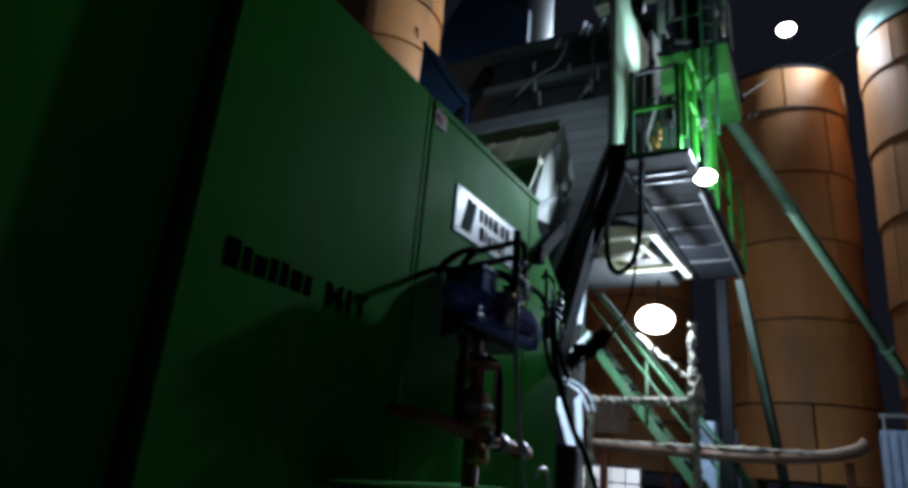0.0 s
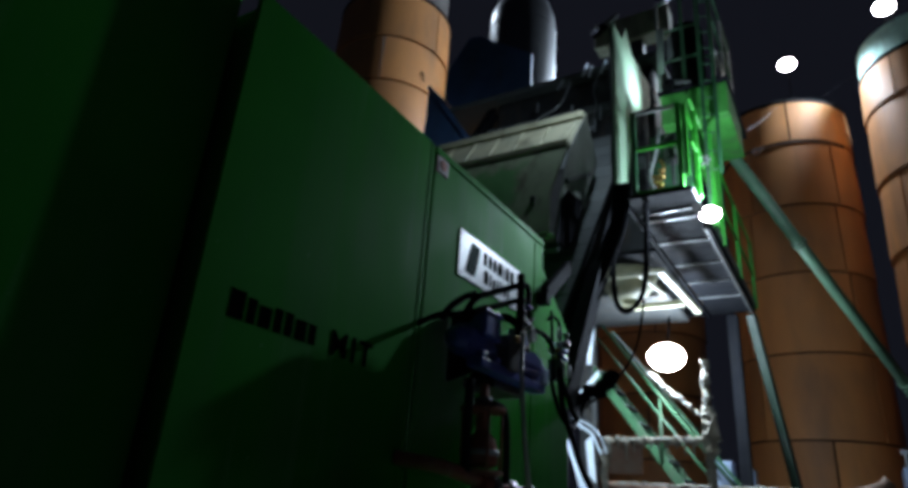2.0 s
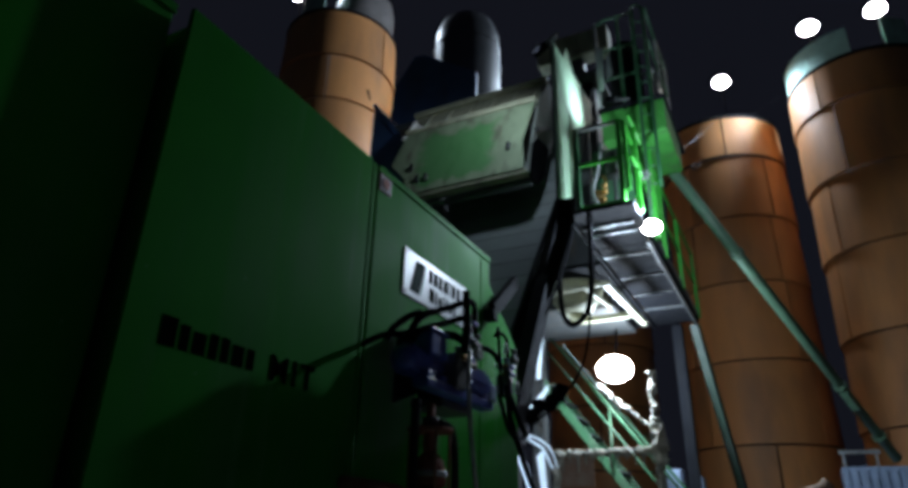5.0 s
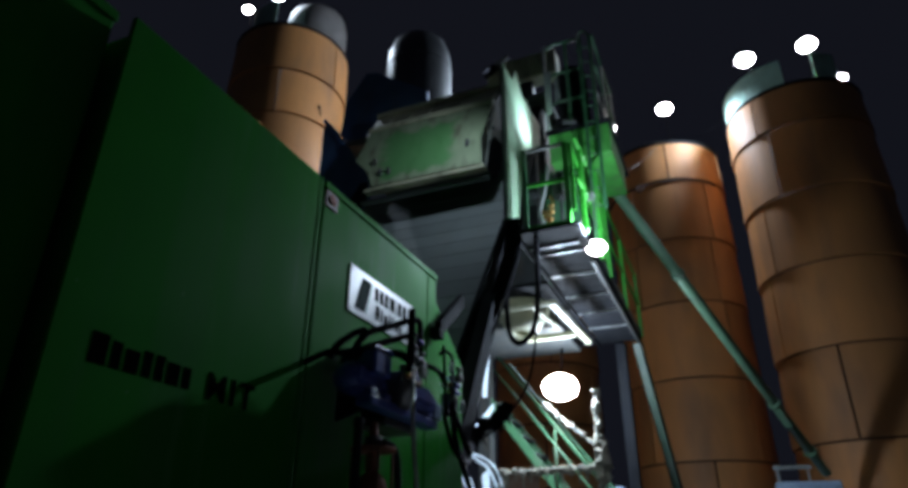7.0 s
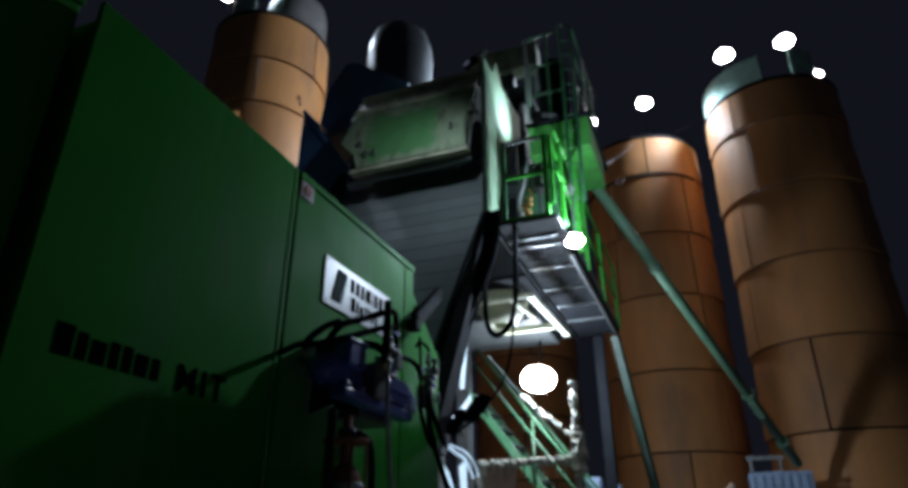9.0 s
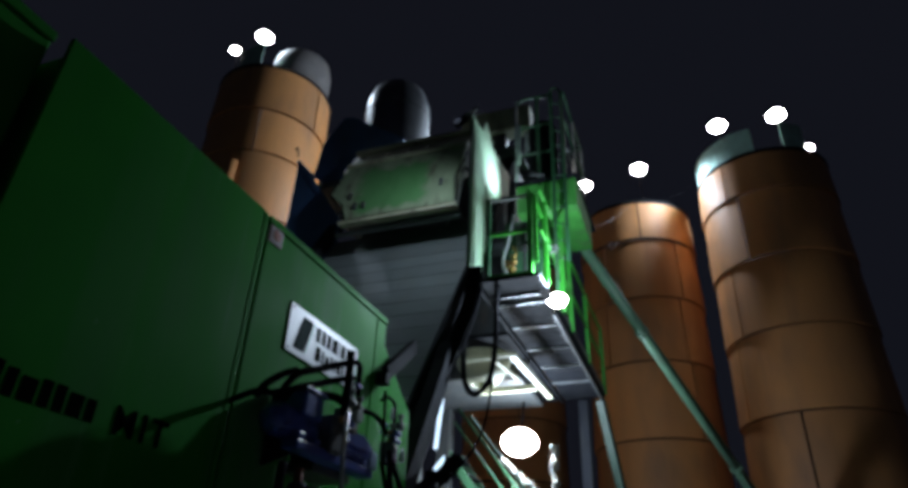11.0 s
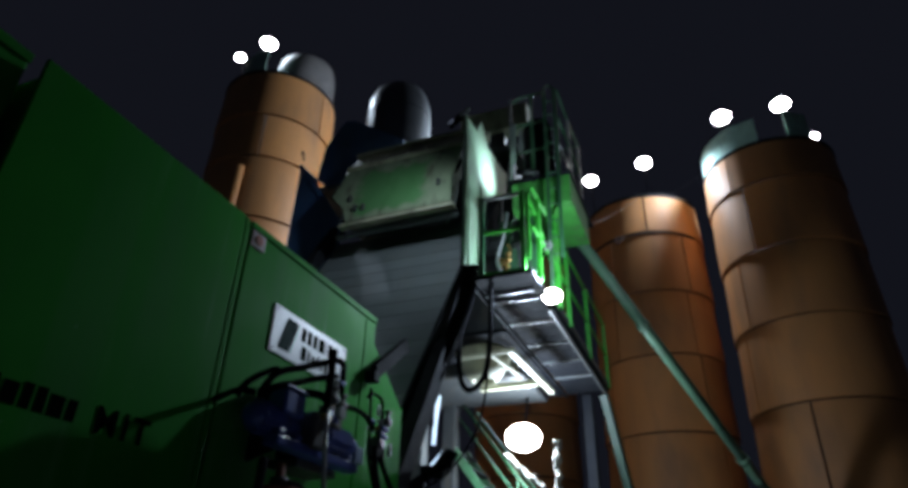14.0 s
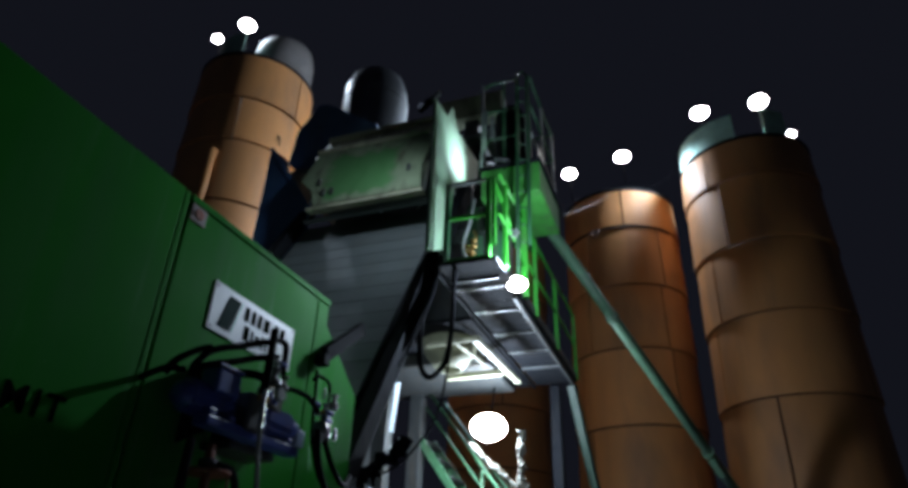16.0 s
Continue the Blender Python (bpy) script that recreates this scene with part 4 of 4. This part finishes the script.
part("post", crust_bar((-3.7, 10.5, 0.0), (-3.7, 10.5, 2.85), 0.07, 20), CRUST, crusted)
for k in range(12):
    xx = -3.6 + k * 0.13
    ln = random.uniform(0.08, 0.3)
    part("drip", tube([(xx, 10.47, 2.78), (xx + 0.01, 10.46, 2.78 - ln)], [0.025, 0.008], 6), CRUST, crusted)
part("apron", box((-3.68, 10.52, 2.3), (-3.1, 10.56, 2.74), 0.01), DUSTY_RED, crusted, "stained apron sheet")

low_beam = thing("dusty_beam", "long dusty red conveyor edge beam", "beam")
part("beam", tube(smooth_path([(-3.8, 10.9, 2.12), (-2.6, 10.9, 2.10), (-1.4, 10.9, 2.08), (-0.5, 10.9, 2.14), (0.0, 10.9, 2.26), (0.15, 10.9, 2.38)], 6), 0.085, 8), DUSTY_RED, low_beam)
part("crust_edge", crust_bar((-3.6, 10.86, 2.17), (-0.3, 10.86, 2.19), 0.035, 40, 0.3), CRUST, low_beam, "pale crust of dried cement")
for xx in (-3.6, -0.1):
    part("leg", box((xx - 0.06, 10.84, 0.0), (xx + 0.06, 10.96, 2.1), 0.01), RUST, low_beam)

stair = thing("green_stair", "green steel stair flight descending behind the tower", "stair")
for dy in (11.4, 12.2):
    part("stringer", beam((-4.3, dy, 4.3), (-1.5, dy, 0.6), 0.05, 0.14), STAIR_GREEN, stair)
for k in range(12):
    t = (k + 0.5) / 12
    p = Vector((-4.3, 11.8, 4.3)).lerp(Vector((-1.5, 11.8, 0.6)), t)
    part("tread", box((p.x - 0.12, 11.43, p.z - 0.02), (p.x + 0.12, 12.17, p.z + 0.02), 0.004), STEEL, stair)
part("handrail", tube([(-4.1, 11.35, 5.1), (-1.3, 11.35, 1.45)], 0.03, 10), STAIR_GREEN, stair)
part("handrail", tube([(-4.1, 12.25, 5.1), (-1.0, 12.25, 1.06)], 0.03, 10), STAIR_GREEN, stair)
part("mid_rail", tube([(-4.1, 11.35, 4.75), (-1.3, 11.35, 1.1)], 0.022, 10), STAIR_GREEN, stair)
part("handrail_post", tube([(-3.0, 11.35, 2.55), (-3.0, 11.35, 3.6)], 0.025, 8), STAIR_GREEN, stair)
part("handrail_post", tube([(-1.9, 11.35, 1.1), (-1.9, 11.35, 2.2)], 0.025, 8), STAIR_GREEN, stair)

prop = thing("raking_strut", "grey-green raking strut beside the walkway", "strut")
part("strut", beam((-1.5, 12.1, 5.2), (-0.9, 14.2, 0.0), 0.14, 0.14), STRUT, prop)
part("foot_plate", box((-1.1, 14.0, 0.0), (-0.7, 14.4, 0.03), 0.004), STEEL, prop)
prop2 = thing("tower_column", "dark painted steel tower column", "column")
part("column", box((-1.9, 12.0, 0.0), (-1.72, 12.2, 5.2), 0.015), PLANK, prop2)


# ---- hanging hoses by the hoist leg ----
random.seed(8)
for k in range(8):
    x0 = -2.35 + 0.026 * k + random.uniform(-0.02, 0.02)
    pts = [(x0, 7.05, 5.55), (x0 - 0.05, 6.95, 4.9), (x0 - 0.34 + 0.08 * random.random(), 6.7, 4.0), (x0 - 0.6, 6.3, 3.0 + 0.2 * random.random()), (x0 - 0.85, 6.0, 1.6), (x0 - 0.95, 5.9, 0.02)]
    cable("hydraulic_hose", pts, random.choice((0.016, 0.02, 0.028)), BLACK, "black rubber hose hanging along the hoist leg")
cable("hydraulic_hose", [(-2.0, 7.1, 5.3), (-2.02, 7.1, 4.5), (-2.1, 7.1, 4.05), (-2.3, 7.1, 3.9), (-2.42, 7.1, 4.2), (-2.4, 7.1, 5.2)], 0.035, BLACK, "thick black hose hanging in a loop")
cable("hydraulic_hose", [(-2.1, 7.3, 4.3), (-2.2, 7.2, 3.5), (-2.5, 7.1, 3.0), (-2.75, 7.0, 2.8)], 0.015, BLACK, "thin black hose drooping in the lamp's glare")
scrap = thing("torn_sheet", "torn white plastic sheet caught on the hoist leg", "plastic sheet")
part("strip", plate([(-2.76, 7.2, 3.89), (-2.69, 7.2, 3.90), (-2.72, 7.2, 3.6), (-2.745, 7.2, 3.31), (-2.80, 7.2, 3.31), (-2.775, 7.2, 3.6)], 0.004), PLASTIC, scrap)
part("strip", plate([(-2.66, 7.2, 3.24), (-2.65, 7.2, 3.17), (-2.86, 7.2, 2.92), (-2.9, 7.2, 2.98)], 0.004), PLASTIC, scrap)
part("strip", plate([(-3.08, 7.2, 2.43), (-3.0, 7.2, 2.45), (-2.94, 7.2, 2.36), (-2.83, 7.2, 2.05), (-2.75, 7.2, 1.79), (-2.87, 7.2, 1.85), (-2.98, 7.2, 2.2)], 0.004), PLASTIC, scrap)
part("strip", plate([(-2.83, 7.22, 2.43), (-2.74, 7.22, 2.51), (-2.71, 7.22, 1.98), (-2.79, 7.22, 2.07)], 0.004), PLASTIC, scrap)
cable("pale_conduit", [(-3.0, 7.2, 2.69), (-2.87, 7.2, 2.59), (-2.74, 7.2, 2.5), (-2.64, 7.2, 2.29)], 0.018, PLASTIC, "pale frayed conduit end by the hoist leg")
cable("pale_conduit", [(-3.0, 7.22, 2.69), (-2.8, 7.22, 2.62), (-2.66, 7.22, 2.5), (-2.58, 7.22, 2.3)], 0.012, PLASTIC, "pale frayed conduit end by the hoist leg")
flap = thing("frayed_rubber_flap", "dark frayed rubber flap hanging out from the hoist leg", "rubber flap")
P, Q = Vector((-2.84, 6.62, 2.66)), Vector((-2.24, 6.50, 3.03))
random.seed(17)
part("core", crust_bar(P, Q, 0.07, 14, 0.35), BLACK, flap)
for k in range(70):
    p = P.lerp(Q, random.random()) + Vector((random.uniform(-0.04, 0.04), random.uniform(-0.06, 0.06), random.uniform(-0.06, 0.05)))
    d = Vector((random.uniform(-0.05, 0.09), random.uniform(-0.05, 0.05), random.uniform(-0.16, -0.05)))
    part("fray", tube([p, p + d * 0.6, p + d], [0.012, 0.008, 0.003], 5), BLACK, flap)
part("clamp", beam(P - Vector((0.30, -0.16, 0.16)), P, 0.06, 0.05), STEEL, flap)
barrel = thing("steel_barrel", "dark steel barrel standing by the hoist leg", "barrel")
part("shell", lathe([(0.30, 0.0), (0.31, 0.03), (0.30, 0.06), (0.30, 0.58), (0.315, 0.6), (0.30, 0.62), (0.30, 1.2), (0.315, 1.22), (0.30, 1.24), (0.30, 1.84), (0.31, 1.88)], (-2.98, 6.95, 0), 32), PLANK, barrel)
part("lid", lathe([(0.30, 1.881), (0.305, 1.90), (0.27, 1.905)], (-2.98, 6.95, 0), 32), PLANK, barrel)
locker = thing("tool_locker", "pale blue steel locker behind the stair", "locker")
part("body", box((-2.42, 12.9, 0.0), (-2.16, 13.3, 2.75), 0.01), PALE_BLUE, locker)
part("door", box((-2.40, 12.88, 0.1), (-2.18, 12.898, 2.7), 0.004), PALE_BLUE, locker)
locker2 = thing("tool_locker", "pale blue steel locker behind the stair", "locker")
part("body", box((-2.02, 12.9, 0.0), (-1.8, 13.3, 2.62), 0.01), PALE_BLUE, locker2)
part("door", box((-2.0, 12.88, 0.1), (-1.82, 12.898, 2.58), 0.004), PALE_BLUE, locker2)

site_box = thing("site_container", "pale blue ribbed site container beyond the beam", "container")
part("body", box((0.5, 15.0, 0.0), (1.66, 16.4, 2.92), 0.02), PALE_BLUE, site_box)
part("roof_rail", box((0.5, 14.98, 3.15), (1.2, 15.03, 3.22), 0.01), GALV, site_box)
for xx in (0.55, 1.1):
    part("rail_post", box((xx, 14.99, 2.92), (xx + 0.04, 15.02, 3.15), 0.004), GALV, site_box)
for k in range(7):
    part("rib", box((0.53 + k * 0.16, 14.96, 0.1), (0.60 + k * 0.16, 15.0, 2.85), 0.006), PALE_BLUE, site_box)
booth = thing("lit_booth_window", "small lit window with a grid of panes", "window")
part("frame", box((-4.66, 12.9, 0.95), (-3.46, 12.95, 1.86), 0.01), STEEL, booth)
for i in range(4):
    for j in range(3):
        part("pane", box((-4.62 + 0.28 * i, 12.87, 0.99 + 0.28 * j), (-4.37 + 0.28 * i, 12.90, 1.24 + 0.28 * j)), LENS, booth)


# ---- silos ----
def silo(name, label, c, r, courses, offsets, per, cone=True):
    """courses: heights of the horizontal joints, from the top; offsets: where each course's first upright joint lies."""
    s = thing(name, label, "silo", group="cement silos")
    part("inner_shell", lathe([(r - 0.05, courses[-1]), (r - 0.05, courses[0])], (c[0], c[1], 0), 48), SEAM, s)
    if cone:
        part("cone", lathe([(0.25, courses[-1] - 2.6), (0.3, courses[-1] - 2.5), (r - 0.02, courses[-1] - 0.02)], (c[0], c[1], 0), 40), ORANGE, s)
    for i, (top, bottom) in enumerate(zip(courses, courses[1:])):
        k = per[i]
        rr = r + 0.008
        for j in range(k):
            a0 = offsets[i] + 360 / k * j
            gap = math.degrees(0.026 / r)
            part("shell_plate", curved_plate(c, rr + 0.006 * (j % 2), a0 + gap, a0 + 360 / k - gap, bottom + 0.026, top - 0.020, 0.05, 0.05), ORANGE, s)
    part("roof", lathe([(r - 0.02, courses[0]), (r + 0.04, courses[0] + 0.02), (r + 0.04, courses[0] + 0.08), (0.3, courses[0] + 0.5)], (c[0], c[1], 0), 40), PLANK, s)
    for j in range(4):
        a = radians(45 + 90 * j)
        x, y = c[0] + (r - 0.1) * math.sin(a), c[1] - (r - 0.1) * math.cos(a)
        part("leg", box((x - 0.1, y - 0.1, 0), (x + 0.1, y + 0.1, courses[-1] + 0.05), 0.01), RUST, s)
    return s


S1, S2, S3 = (-11.7, 13.4), (-0.99, 20.1), (3.0, 18.4)
silo1 = silo("cement_silo", "orange steel cement silo with a grey filter cap", S1, 1.8, [16.35, 14.62, 13.05, 11.0, 9.0, 7.0, 5.0, 3.0], [85.5, 30, 85, 20, 75, 40, 90], [3, 3, 3, 3, 3, 3, 3])
silo2 = silo("cement_silo", "orange steel cement silo behind the auger", S2, 1.8, [13.39, 12.05, 10.04, 8.07, 5.9, 3.75, 1.9], [9.1, -29, 39, -48, -40, 10], [3, 5, 5, 4, 4, 4], False)
silo3 = silo("cement_silo", "tall orange steel cement silo of lapped plates", S3, 1.8, [13.33, 12.1, 10.1, 8.1, 6.0, 3.88, 1.9], [-40, -31, -51, -62, -19, -50], [3, 3, 3, 3, 3, 3], False)

silo4 = silo("cement_silo", "orange steel cement silo seen under the tower", (-6.0, 22.5), 1.8, [13.4, 11.4, 9.4, 7.4, 5.4, 3.4, 1.9], [0, 50, 20, 70, 10, 40], [3, 3, 3, 3, 3, 3], False)

# roof fittings of the silos
for s, c, a0, a1, z0, z1 in ((silo3, S3, -100, -8, 13.42, 14.25), (silo3, S3, 18, 40, 13.42, 14.3)):
    part("roof_guard", curved_plate(c, 1.78, a0, a1, z0, z1, 0.03), TEAL, s, "pale teal roof guard sheet")
part("roof_guard", curved_plate(S1, 1.45, -35, 12, 16.5, 17.7, 0.03), TEAL, silo1, "pale teal roof guard sheet")
part("filter_cap", lathe([(1.0, 16.4), (1.0, 17.5), (0.92, 17.9), (0.6, 18.2), (0.2, 18.3)], (S1[0] + 0.75, S1[1] + 0.1, 0), 32), CAPGREY, silo1, "grey rounded filter cap")
part("clamp_band", curved_plate(S2, 1.85, -70, 60, 11.98, 12.06, 0.03), SEAM, silo2)
part("hook", tube(smooth_path([(-1.45, 18.25, 12.0), (-1.5, 18.2, 11.85), (-1.62, 18.2, 11.75), (-1.7, 18.22, 11.88), (-1.6, 18.25, 12.0)], 5), 0.03, 8), SEAM, silo2)
part("hook", tube(smooth_path([(-9.93, 12.85, 13.35), (-9.88, 12.75, 13.5), (-9.9, 12.68, 13.58), (-9.95, 12.75, 13.5)], 5), 0.02, 8), SEAM, silo1)
part("drain_pipe", tube([(-11.2, 11.62, 10.4), (-11.15, 11.62, 12.6)], 0.12, 12), ORANGE, silo1)

cable("guy_wire", [(-0.9, 18.3, 13.3), (-1.1, 14.5, 10.6), (-1.3, 10.5, 7.9)], 0.006, STEEL, "thin steel guy wire to the silo roof")
cable("guy_wire", [(-0.1, 18.6, 13.35), (0.7, 18.0, 13.3), (1.6, 17.3, 13.5)], 0.005, BLACK, "thin wire strung between two silos")


# ---- movement ----
def motions():
    """The skip climbs its track and settles at the top."""
    rise = [(0.0, -3.67), (0.5, -3.29), (1.0, -2.92), (1.5, -2.56), (2.0, -2.24), (2.5, -1.9), (3.0, -1.58), (3.6, -1.19), (4.3, -0.74),
            (5.0, -0.30), (5.5, -0.05), (6.0, 0.12), (6.5, 0.29), (7.0, 0.47), (7.5, 0.64), (8.0, 0.79), (8.3, 0.80), (12.0, 0.80), (16.0, 0.80)]
    walk(bucket, [(t, Matrix.Translation(W * s)) for t, s in rise])


motions()
